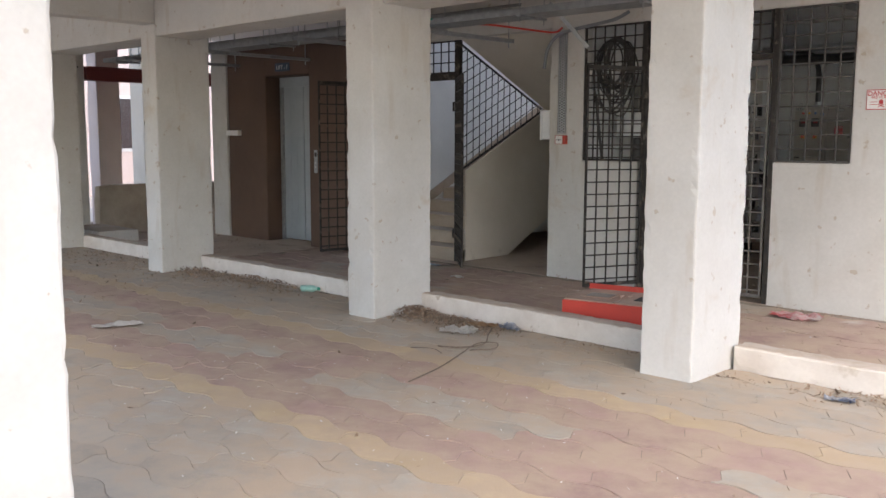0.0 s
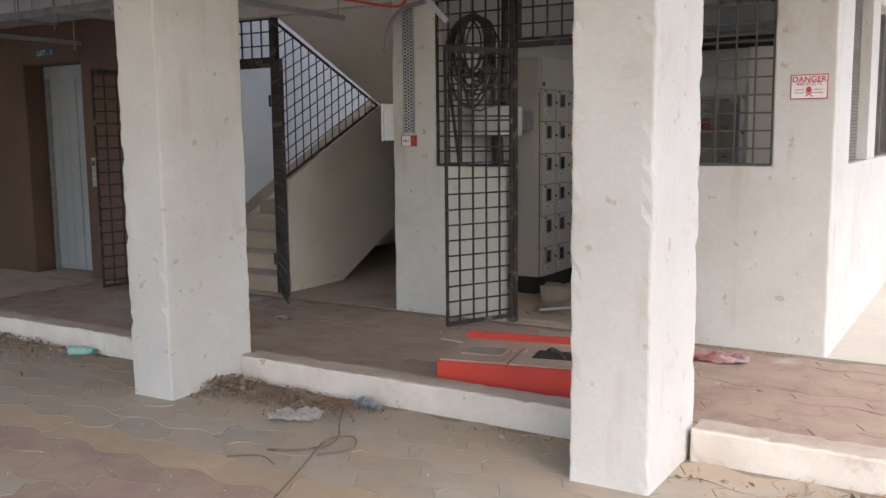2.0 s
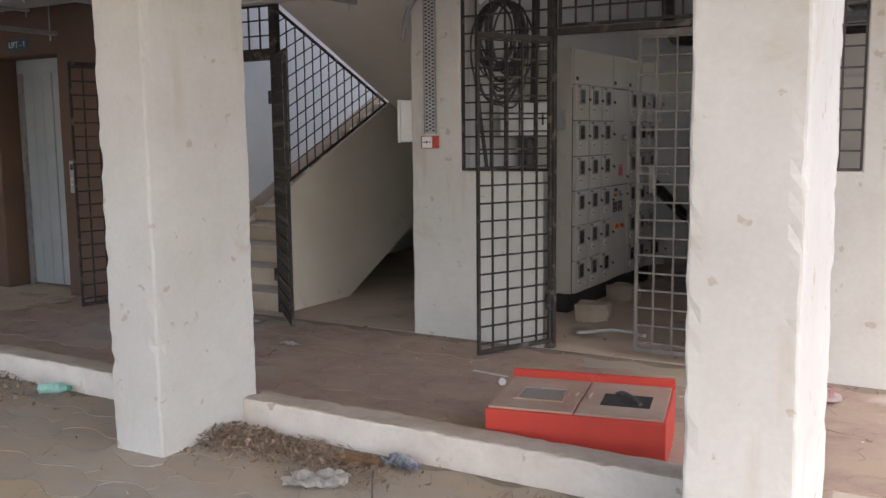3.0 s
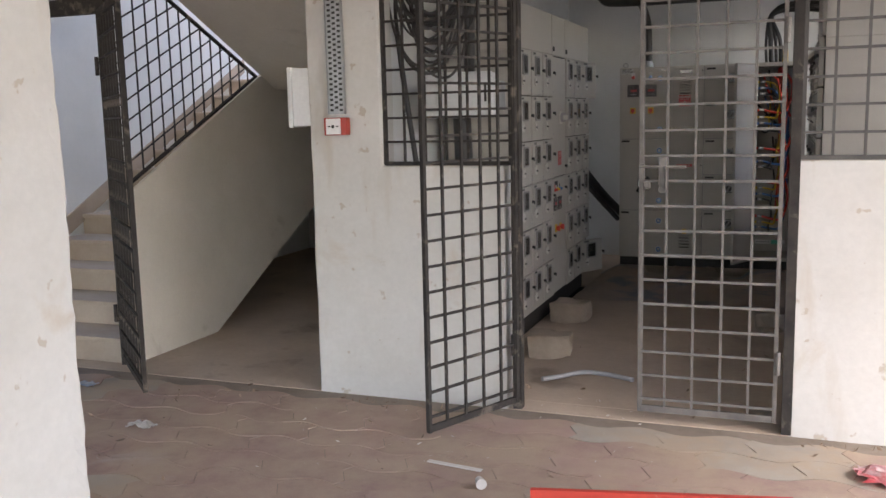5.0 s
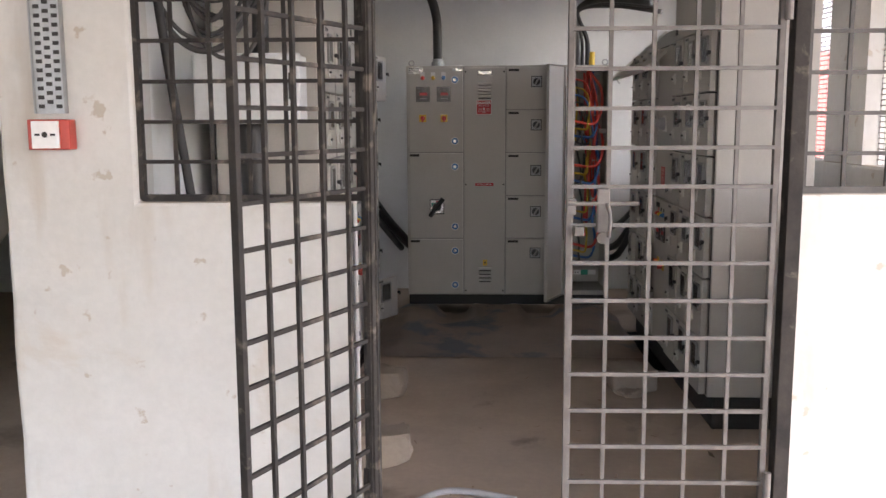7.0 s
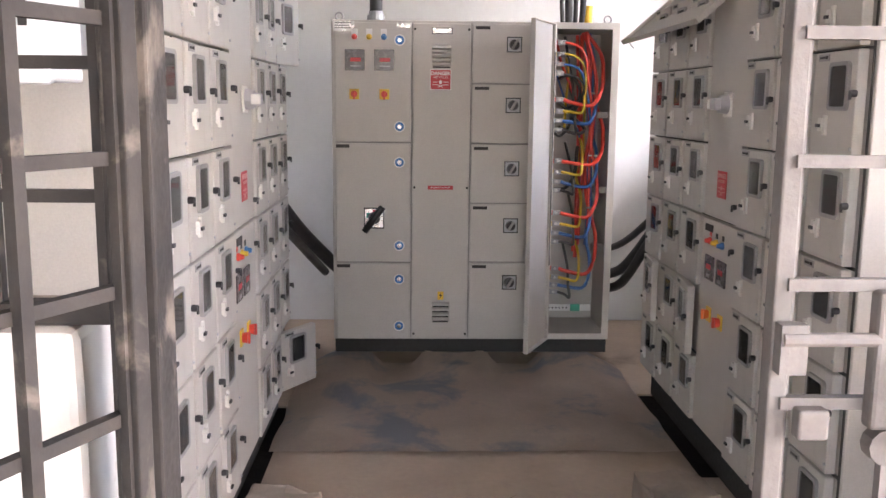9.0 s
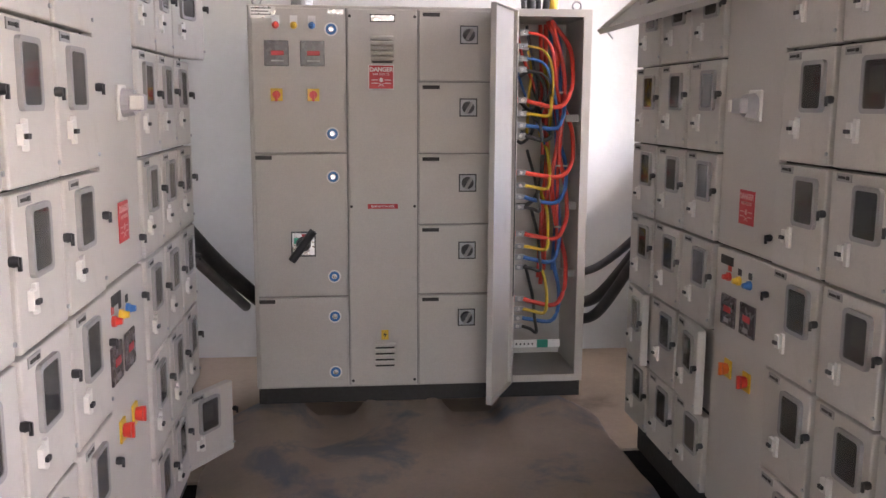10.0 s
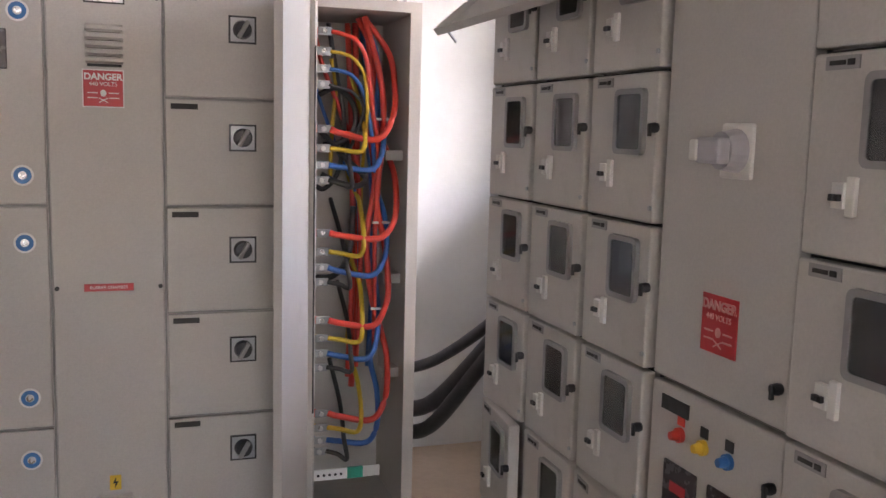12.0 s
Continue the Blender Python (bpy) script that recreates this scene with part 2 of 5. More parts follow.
def roughen(tmp, lo, hi, step, amp, seed, bevel=0.012):
    """Grids the faces of a block, rounds its edges and lets them waver like hand-laid plaster."""
    for axis in range(3):
        cuts = max(int((hi[axis] - lo[axis]) / step), 1)
        for k in range(1, cuts):
            co, no = [0, 0, 0], [0, 0, 0]
            co[axis] = lo[axis] + (hi[axis] - lo[axis]) * k / cuts
            no[axis] = 1
            bmesh.ops.bisect_plane(tmp, geom=tmp.verts[:] + tmp.edges[:] + tmp.faces[:], plane_co=co, plane_no=no)
    edges = [e for e in tmp.edges if len(e.link_faces) == 2 and e.calc_face_angle(0) > 1]
    bmesh.ops.bevel(tmp, geom=edges, offset=bevel, segments=2, affect="EDGES", profile=0.5)
    for v in tmp.verts:
        near = sum(1 for i in range(3) if min(v.co[i] - lo[i], hi[i] - v.co[i]) < bevel * 1.3)
        chip = noise.noise_vector(v.co * 31 + Vector((seed, 3, 0))) * amp * (1.6 if near >= 2 else 0.2)
        bite = noise.noise(v.co * 17 + Vector((seed, 7, 2))) - 0.20
        if near >= 2 and bite > 0:      # a flake of plaster gone from the edge
            for i in range(3):
                if v.co[i] - lo[i] < bevel * 1.3:
                    chip[i] += bite * amp * 6
                elif hi[i] - v.co[i] < bevel * 1.3:
                    chip[i] -= bite * amp * 6
        v.co += noise.noise_vector(v.co * 5 + Vector((seed, 0, 0))) * amp * 0.8 + chip


def add_mesh(bm, tmp):
    me = bpy.data.meshes.new("tmp")
    tmp.to_mesh(me)
    tmp.free()
    bm.from_mesh(me)
    bpy.data.meshes.remove(me)


def rough_box(bm, x0, x1, y0, y1, z0, z1, step=0.12, amp=0.004, seed=0):
    tmp = bmesh.new()
    box(tmp, x0, x1, y0, y1, z0, z1)
    roughen(tmp, (x0, y0, z0), (x1, y1, z1), step, amp, seed)
    add_mesh(bm, tmp)


def rough_prism(pts, a, b, axis, step=0.15, amp=0.003):
    bm = bmesh.new()
    prism(bm, pts, a, b, axis)
    lo = [min(v.co[i] for v in bm.verts) for i in range(3)]
    hi = [max(v.co[i] for v in bm.verts) for i in range(3)]
    roughen(bm, lo, hi, step, amp, 1.7)
    return bm


def rough(*dims, **kw):
    bm = bmesh.new()
    for i, d in enumerate(dims):
        rough_box(bm, *d, seed=i * 3.7, **kw)
    return bm


# ---------- the large structure ----------
FRONT = 7.10          # face of the switch room's front wall
TOP = 2.85            # soffit of the slab
PIER = -5.33         # outer face of the wall pier by the stair
EDGE = -2.06          # edge of the ground floor
SHADE_EDGE = -0.5           # edge of an unseen overhang added to hold sky light off the columns
M_YARD = mat("dry_yard", (0.56, 0.52, 0.45), (0.47, 0.43, 0.37), scale=0.6, rough=1.0, bump=0.4, fine=20)
structure("ground", boxes((-120, 160, -120, 120, -0.3, -0.016)), M_YARD, "pale dry earth round the building", "ground")
structure("pavement_bedding", boxes((-14.0, 0.9, -0.6, 7.10, -0.03, -0.006)), M_SAND, "sand bedding under the pavers", "ground")
structure("ceiling", boxes((-12.6, SHADE_EDGE, 0.3, 7.3, TOP, TOP + 0.2), (-12.6, -8.1, 7.3, 12.05, TOP, TOP + 0.2), (PIER + 0.05, SHADE_EDGE, 7.3, 12.05, TOP, TOP + 0.2)), M_CEIL, "white painted concrete slab soffit", "ceiling")
# Mass out of view; its overhang is there only to cut sky light.
structure("wall_upper", boxes((-12.6, SHADE_EDGE, 0.3, 7.3, TOP + 0.2, 6.0), (-12.6, -8.1, 7.3, 12.05, TOP + 0.2, 6.0), (PIER + 0.05, SHADE_EDGE, 7.3, 12.05, TOP + 0.2, 6.0)), M_PLASTER, "unseen whitewashed mass for the upper storeys, overhanging to hold off sky light", "wall")
bm = rough((-12.6, EDGE - 0.02, 4.52, 4.95, 2.33, TOP), (-12.6, EDGE - 0.02, 0.5, 0.96, 2.40, TOP), step=0.4)
structure("trim_beams", bm, M_PLASTER, "whitewashed concrete beams over the columns", "beam")
bm = rough((-8.42, -8.18, 0.96, 4.52, 2.45, TOP), (-5.2, -4.93, 0.96, 4.52, 2.62, TOP), step=0.4)
structure("trim_cross_beams", bm, M_PLASTER, "whitewashed concrete cross beams", "beam")


def column(x0, x1, y0, y1):
    ob = part("column", rough((x0, x1, y0, y1, -0.05, 2.45), step=0.045, amp=0.0032), M_PLASTER)
    return tagged(ob, "rectangular whitewashed concrete column with chipped plaster edges", "column", "columns of the stilt floor", "structure")


column(-2.66, -2.33, 4.46, 5.05)
column(-5.22, -4.92, 4.42, 5.03)
column(-8.45, -8.17, 4.50, 5.10)
column(-2.62, -2.31, 0.40, 0.962)
column(-11.35, -10.85, 4.40, 4.95)

bm = rough((-2.31, 3.0, 4.93, 5.09, -0.03, 0.14), (-4.93, -2.68, 4.93, 5.09, -0.03, 0.14), (-8.16, -5.23, 4.93, 5.09, -0.03, 0.14),
           (-12.0, -8.46, 4.93, 5.09, -0.03, 0.14), step=0.045, amp=0.0035)
structure("kerb", bm, M_KERB, "low whitewashed concrete kerb between the columns", "kerb")

# switch room shell
# Trench darkness put into the colour; the slots are only a centimetre deep.
M_PIT = mat("trench_dark", (0.012, 0.011, 0.010), (0.02, 0.018, 0.016), scale=5, rough=0.9, bump=0.2, spec=0.1)
outline = [(PIER, -0.03), (-4.33, -0.03), (-4.33, 1.15), (-4.94, 1.15), (-4.94, 2.39), (-2.47, 2.39), (-2.47, 1.17), (-3.08, 1.17), (-3.08, -0.03),
           (-2.11, -0.03), (-2.11, TOP), (PIER, TOP)]
structure("wall_front", rough_prism(outline, FRONT, FRONT + 0.15, "y", step=0.12), M_PLASTER, "whitewashed front wall of the switch room with barred openings", "wall")
outline = [(FRONT + 0.15, -0.03), (12.05, -0.03), (12.05, TOP), (11.63, TOP), (11.63, 1.17), (7.72, 1.17), (7.72, 2.36), (11.62, 2.36), (11.62, TOP), (FRONT + 0.15, TOP)]
structure("wall_east", rough_prism(outline, -2.26, -2.11, "x", step=0.25), M_PLASTER, "whitewashed side wall of the switch room with a long netted opening", "wall")
structure("wall_pier_east", boxes((-2.258, -2.112, 8.66, 9.10, 1.171, 2.359)), M_PLASTER, "whitewashed pier between the netted openings", "wall")
structure("wall_west", rough((PIER + 0.05, PIER + 0.2, FRONT + 0.15, 11.9, -0.05, TOP), step=0.4, amp=0.003), M_WALLIN, "whitewashed inner wall beside the stair", "wall")
structure("wall_back", rough((PIER + 0.05, -2.26, 11.9, 12.05, -0.05, TOP), step=0.3, amp=0.003), M_WALLIN, "whitewashed back wall of the switch room", "wall")
structure("trench", boxes((-4.66, -4.585, 9.25, 10.25, -0.05, -0.0125), (-2.985, -2.87, 9.45, 10.42, -0.05, -0.0125)), M_PIT, "shallow slots of the cable trench, their depth painted in black", "trench")
structure("floor_room", boxes((PIER + 0.2, -2.26, FRONT + 0.15, 9.25, -0.05, -0.002), (PIER + 0.2, -2.26, 10.42, 11.9, -0.05, -0.002), (PIER + 0.2, -4.66, 9.25, 10.42, -0.05, -0.002),
                              (-4.66, -4.585, 10.25, 10.42, -0.05, -0.002), (-4.585, -2.985, 9.25, 10.42, -0.05, -0.002), (-2.985, -2.87, 9.25, 9.45, -0.05, -0.002), (-2.87, -2.26, 9.25, 10.42, -0.05, -0.002), (-4.33, -3.08, FRONT, FRONT + 0.15, -0.05, -0.003)), M_CONC, "bare dusty concrete floor of the switch room", "floor")


# ---------- stair ----------
SX0, SX1 = -7.95, -6.62       # lower flight between the outer wall and its side wall
RISE, RUN, Y0 = 0.146, 0.28, 7.24
stair = tagged(new("stair"), "stone-faced concrete stair with a solid plastered side", "stair", "", "structure")
slope = RISE / RUN
side = [(7.33, -0.02), (8.03, -0.02), (10.6, 1.30), (10.6, 2.05 + 0.55), (8.73, 1.685), (7.33, 1.0)]
bm = bmesh.new()
prism(bm, side, SX1 - 0.02, SX1 + 0.0, "x")
part("side_wall", bm, M_STAIRWALL, stair, "grey plastered side of the lower flight")
bm = bmesh.new()
prism(bm, [(8.03, -0.02), (10.6, 1.30), (10.6, 1.46), (7.76, -0.02)], SX0, SX1 - 0.02, "x")
part("soffit", bm, M_STAIRWALL, stair)
for i in range(12):
    y = Y0 + i * RUN
    part("tread", boxes((SX0, SX1 - 0.021, y - 0.02, y + RUN + 0.02, (i + 1) * RISE - 0.03, (i + 1) * RISE), bevel=0.006), M_STEP, stair)
    part("riser", boxes((SX0, SX1 - 0.022, y, y + 0.02, i * RISE - 0.02, (i + 1) * RISE - 0.03)), M_STEP, stair)
part("landing", boxes((SX0, PIER + 0.045, 10.58, 11.7, 1.60, 1.752)), M_STEP, stair)
# upper flight that climbs back over the way under the stair
bm = bmesh.new()
prism(bm, [(8.78, 1.66), (7.22, 2.40), (7.22, 2.85), (7.9, 2.85), (10.58, 1.75), (10.58, 1.55), (8.9, 1.60)][::-1], SX1 + 0.02, PIER + 0.04, "x")
part("upper_flight", bm, M_STAIRWALL, stair, "grey plastered underside of the upper flight")
structure("wall_stair_west", rough((SX0 - 0.15, SX0, 7.2, 11.85, -0.05, 4.4), step=0.5), M_WALLIN, "whitewashed wall beside the stair", "wall")
structure("wall_stair_back", rough((SX0, PIER + 0.045, 11.7, 11.85, -0.05, 1.95), step=0.5), M_WALLIN, "whitewashed wall below the stair landing window", "wall")
bm = bmesh.new()
prism(bm, [(7.24, 0.10), (10.58, 1.83), (10.58, 1.95), (7.24, 0.24)], SX0, SX0 + 0.015, "x")
structure("trim_stair_skirting", bm, M_STEP, "stone skirting climbing with the stair", "skirting")
structure("beam_stair", rough((-8.1, PIER + 0.045, FRONT, FRONT + 0.2, 2.40, TOP), step=0.4), M_PLASTER, "whitewashed beam over the stair opening", "beam")


# ---------- mesh grilles ----------
def rods(parent, w, h, px, pz, r, material):
    nx, nz = max(1, round(w / px)), max(1, round(h / pz))
    up = mesh("rod", boxes((-r, r, -r, r, 0, h)), material)
    level = mesh("rod", boxes((0, w, -r, r, -r, r)), material)
    for i in range(1, nx):
        part("upright_rod", up, material, parent, "", Matrix.Translation((w * i / nx, 0, 0)))
    for k in range(1, nz):
        part("level_rod", level, material, parent, "", Matrix.Translation((0, -1.4 * r, h * k / nz)))


def gate_leaf(name, label, w, h, at, material, latch=False, px=0.115, flip=False):
    g = thing(name, label, "gate", at)
    f = 0.011
    part("frame", boxes((0, f * 1.6, -f, f, 0.03, h), (w - f * 1.6, w, -f, f, 0.03, h), (f * 1.6, w - f * 1.6, -f, f * 0.6, 0.03, 0.06),
                        (f * 1.6, w - f * 1.6, -f, f * 0.6, h - 0.035, h), bevel=0.002), material, g)
    holder = part("grille", boxes((f * 1.6, f * 1.6 + 0.004, -0.004, 0.004, 0.06, h - 0.035)), material, g)
    nx, nz = max(2, round(w / px)), int((h - 0.13) / 0.1085) + 1
    r = 0.0055
    up = mesh("rod", boxes((-r, r, -r, r, 0.06, h - 0.03)), material)
    level = mesh("rod", boxes((f, w - f, -r, r, -r, r)), material)
    for i in range(1, nx):
        part("upright_rod", up, material, holder, "", Matrix.Translation((w * i / nx, 0, 0)))
    for k in range(nz):
        part("level_rod", level, material, holder, "", Matrix.Translation((0, -0.009, 0.093 + 0.1085 * k)))
    for z in (0.3, h - 0.3):
        bm = bmesh.new()
        cyl(bm, ((w if flip else 0), -0.028, z - 0.05), ((w if flip else 0), -0.028, z + 0.05), 0.011, 10)
        part("hinge", bm, material, g)
    if latch:
        bm = bmesh.new()
        cyl(bm, (0.004, -0.026, 1.132), (0.20, -0.026, 1.132), 0.0065, 10)
        box(bm, 0.085, 0.120, -0.032, -0.012, 1.05, 1.175, bevel=0.004)
        cyl(bm, (0.102, -0.034, 1.035), (0.102, -0.016, 1.035), 0.017, 12)
        tube(bm, [(0.112, -0.03, 1.132), (0.118, -0.05, 1.10), (0.116, -0.048, 1.04)], 0.006, 6, 4)
        box(bm, 0.002, 0.026, -0.028, -0.012, 1.10, 1.145)
        box(bm, 0.022, 0.05, -0.03, -0.012, 1.04, 1.068, bevel=0.003)
        part("bolt", bm, M_IRON2, g, "dusty sliding bolt with a hasp")
    return g


def fixed_grille(name, label, x0, x1, z0, z1, y, px=0.115, pz=0.115, material=M_IRON):
    g = tagged(new(name), label, "grille", "", "structure")
    g.matrix_basis = Matrix.Translation((x0, y, z0))
    w, h, f = x1 - x0, z1 - z0, 0.014
    part("frame", boxes((0, f, -f, f, 0, h), (w - f, w, -f, f, 0, h), (f, w - f, -f, f, 0, f * 1.3), (f, w - f, -f, f, h - f, h)), material, g)
    rods(g, w, h, px, pz, 0.0055, material)
    return g


DL, DR = -4.27, -3.10     # door posts
fixed_grille("window_1", "black iron bars filling the opening beside the gate", -4.94, DL - 0.03, 1.15, 2.39, FRONT + 0.03)
fixed_grille("window_2", "black iron bars filling the opening over the low wall", DR + 0.03, -2.47, 1.17, 2.39, FRONT + 0.03, material=M_IRON3)
fixed_grille("window_3", "black iron bars over the double gate", DL + 0.03, DR - 0.03, 2.05, 2.39, FRONT + 0.03)
frame_gate = tagged(new("door_frame"), "black iron gate frame of angle section", "door frame", "", "structure")
part("post", boxes((DL - 0.03, DL + 0.012, FRONT - 0.005, FRONT + 0.05, 0, 2.39), bevel=0.003), M_IRON, frame_gate)
part("post", boxes((DR - 0.012, DR + 0.03, FRONT - 0.005, FRONT + 0.05, 0, 2.39), bevel=0.003), M_IRON, frame_gate)
part("transom", boxes((DL + 0.012, DR - 0.012, FRONT, FRONT + 0.05, 2.0, 2.04), bevel=0.003), M_IRON, frame_gate)
ang = math.degrees(math.atan2(6.55 - 7.08, -4.52 + 4.27))
gate_leaf("gate", "black iron mesh gate leaf standing open outwards", 0.58, 1.98, pose(DL, FRONT - 0.02, 0.012, 0, 0, ang), M_IRON)
gate_leaf("gate", "dusty grey iron mesh gate leaf with a sliding bolt, shut", 0.59, 1.98, pose(DR - 0.622, FRONT + 0.02, 0.012), M_IRON2, latch=True, flip=True)

# stair gates and grille
fr = tagged(new("door_frame"), "black iron frame of the stair gate", "door frame", "", "structure")
part("post", boxes((SX1 - 0.06, SX1 - 0.005, 7.2, 7.26, 0, 2.4)), M_IRON, fr)
part("post", boxes((-7.99, -7.94, 7.14, 7.19, 0, 2.4)), M_IRON, fr)
part("transom", boxes((-7.94, SX1 - 0.06, 7.2, 7.25, 1.98, 2.05)), M_IRON, fr)
fixed_grille("window_4", "black iron bars over the stair gate", -7.94, SX1 - 0.06, 2.05, 2.40, 7.225)
a2 = math.degrees(math.atan2(6.70 - 7.2, -6.07 + 6.62))
gate_leaf("gate", "black iron mesh stair gate leaf standing open", 0.76, 1.98, pose(SX1 - 0.03, 7.19, 0.012, 0, 0, a2), M_IRON)
a3 = math.degrees(math.atan2(6.46 - 7.12, -8.1 + 7.95))
gate_leaf("gate", "black iron mesh stair gate leaf folded back beside the lift", 0.68, 1.98, pose(-7.96, 7.13, 0.012, 0, 0, a3), M_IRON)

# sloped grille between the two flights
g = tagged(new("stair_grille"), "black iron mesh filling the triangle between the flights", "grille", "", "structure")
tri = [(7.26, 1.0), (7.26, 2.36), (8.73, 1.685)]


def clip_line(p, d):
    """Where a line p + s d runs inside the triangle of the stair grille."""
    hits = []
    for i in range(3):
        a, b = Vector(tri[i]), Vector(tri[(i + 1) % 3])
        e = b - a
        den = d.x * e.y - d.y * e.x
        if abs(den) < 1e-6:
            continue
        w = a - p
        s, u = (w.x * e.y - w.y * e.x) / den, (w.x * d.y - w.y * d.x) / den
        if -1e-6 <= u <= 1 + 1e-6:
            hits.append(s)
    return (p + d * min(hits), p + d * max(hits)) if len(hits) > 1 and max(hits) - min(hits) > 0.02 else None


def rod_between(a, b, r, x=SX1 - 0.03):
    bm = bmesh.new()
    cyl(bm, (x, a.x, a.y), (x, b.x, b.y), r, 6)
    return bm


for i in range(3):
    part("frame", rod_between(Vector(tri[i]), Vector(tri[(i + 1) % 3]), 0.014), M_IRON, g)
up_dir = Vector((1.47, 0.685)).normalized()
for k in range(1, 14):
    got = clip_line(Vector((7.26 + k * 0.105, 1.0)), Vector((0.0, 1.0)))
    if got:
        part("upright_rod", rod_between(*got, 0.0055), M_IRON, g)
for k in range(1, 14):
    got = clip_line(Vector((7.26, 1.0 + k * 0.115)), up_dir)
    if got:
        part("sloping_rod", rod_between(*got, 0.0055), M_IRON, g)

# ---------- lift ----------
LY = 6.95
bm = rough((-10.67, -9.80, LY, 7.3, -0.05, 2.6), (-8.90, -8.05, LY, 7.3, -0.05, 2.6), (-9.80, -8.90, LY, 7.3, 2.13, 2.6), step=0.3, amp=0.003)
structure("wall_lift", bm, M_BROWN, "brown plastered lift wall with a deep door recess", "wall")
lift = tagged(new("door_lift"), "grey metal lift landing door, shut", "lift door", "", "structure")
for x0, x1, y in ((-9.74, -9.335, 7.20), (-9.33, -8.94, 7.21)):
    leaf = part("panel", boxes((x0, x1, y, y + 0.03, 0.02, 2.0), bevel=0.004), M_STEEL, lift)
    for k in range(1, 3):
        xr = x0 + (x1 - x0) * k / 3
        part("rib", boxes((xr - 0.006, xr + 0.006, y - 0.006, y, 0.05, 1.97), bevel=0.002), M_STEEL, leaf)
part("door_header", boxes((-9.79, -8.90, 7.17, 7.26, 2.0, 2.125)), M_STEEL, lift)
part("jamb", boxes((-9.79, -9.745, 7.17, 7.26, 0, 2.0)), M_GALV, lift)
part("jamb", boxes((-8.935, -8.90, 7.17, 7.26, 0, 2.0)), M_GALV, lift)
structure("wall_lift_back", boxes((-9.8, -8.90, 7.27, 7.34, 0, 2.13)), M_BROWN, "brown plaster behind the lift door", "wall")
structure("floor_corridor", boxes((-12.1, PIER + 0.05, 7.1, 12.0, -0.05, -0.003), (-12.1, -8.7, 5.09, 7.1, -0.05, -0.003)), M_CONC, "dusty concrete corridor floor", "floor")

# ---------- switchgear ----------
Z_ROW = [1.76, 1.488, 1.213, 0.949, 0.678, 0.405, 0.15]


def round_rect(w, h, r, n=4):
    pts = []
    for cx, cz, a0 in ((w / 2 - r, h / 2 - r, 0), (-w / 2 + r, h / 2 - r, 90), (-w / 2 + r, -h / 2 + r, 180), (w / 2 - r, -h / 2 + r, 270)):
        for k in range(n + 1):
            a = radians(a0 + 90 * k / n)
            pts.append((cx + r * math.cos(a), cz + r * math.sin(a)))
    return pts


def ring(bm, outer, inner, y0, y1):
    """A frame between two outlines of the same count, standing from y0 (back) to y1 (front)."""
    n = len(outer)
    rows = [[bm.verts.new((p[0], y, p[1])) for p in o] for o, y in ((outer, y0), (outer, y1), (inner, y1), (inner, y0))]
    for a, b in zip(rows, rows[1:]):
        for i in range(n):
            bm.faces.new((a[i], a[(i + 1) % n], b[(i + 1) % n], b[i]))


def door_blank(w, h, t=0.028):
    return boxes((0, w - 0.016, -t, 0, 0, h), bevel=0.004)


def feeder_meshes():
    s = {}
    bm = bmesh.new()
    ring(bm, round_rect(0.105, 0.120, 0.013), round_rect(0.084, 0.100, 0.008), 0, -0.009)
    s["gasket"] = mesh("window_frame", bm, M_RUBBER)
    bm = bmesh.new()
    prism(bm, round_rect(0.088, 0.100, 0.009), -0.0075, -0.005, "y")
    s["pane"] = mesh("pane", bm, M_GLASS)
    # Flat black plate on the door face: the unlit inside put into colour.
    bm = bmesh.new()
    prism(bm, round_rect(0.090, 0.102, 0.009), -0.0015, -0.0003, "y")
    s["dark"] = mesh("recess", bm, M_GAP)
    s["meter"] = mesh("meter", boxes((-0.024, 0.024, -0.004, -0.0016, -0.042, 0.026)), M_METER)
    s["lcd"] = mesh("meter", boxes((-0.022, 0.022, -0.0045, -0.0016, -0.02, 0.035)), M_RUBBER)
    s["breaker"] = mesh("breaker", boxes((0.004, 0.019, -0.008, 0, -0.026, 0.026), (-0.018, 0.004, -0.011, 0, -0.016, 0.018), bevel=0.0015), M_CREAM)
    bm = boxes((-0.016, -0.008, -0.018, -0.011, -0.006, 0.003), (-0.006, 0.002, -0.018, -0.011, -0.006, 0.003), bevel=0.001)
    s["toggle"] = mesh("toggle", bm, M_BLACK)
    bm = bmesh.new()
    cyl(bm, (0, 0, 0), (0, -0.005, 0), 0.0085, 14)
    cyl(bm, (0, -0.005, 0), (0, -0.015, 0), 0.0095, 14, 0.008)
    box(bm, -0.0025, 0.0025, -0.018, -0.012, -0.015, 0.007)
    s["knob"] = mesh("knob", bm, M_BLACK)
    bm = bmesh.new()
    cyl(bm, (0, 0, 0), (0, -0.004, 0), 0.0045, 8)
    s["screw"] = mesh("screw", bm, M_GALV)
    s["plate"] = mesh("nameplate", boxes((-0.030, 0.030, -0.002, 0, -0.009, 0.009)), M_RUBBER)
    s["plateline"] = mesh("writing", boxes((-0.022, 0.006, -0.0032, -0.0019, -0.003, 0.003), (0.010, 0.022, -0.0032, -0.0019, -0.004, 0.004)), M_GAP)
    return s


M_ISO = mat("pale_grey_plastic", (0.40, 0.385, 0.39), rough=0.45, bump=0.02)
FM = feeder_meshes()
DOORS = {}


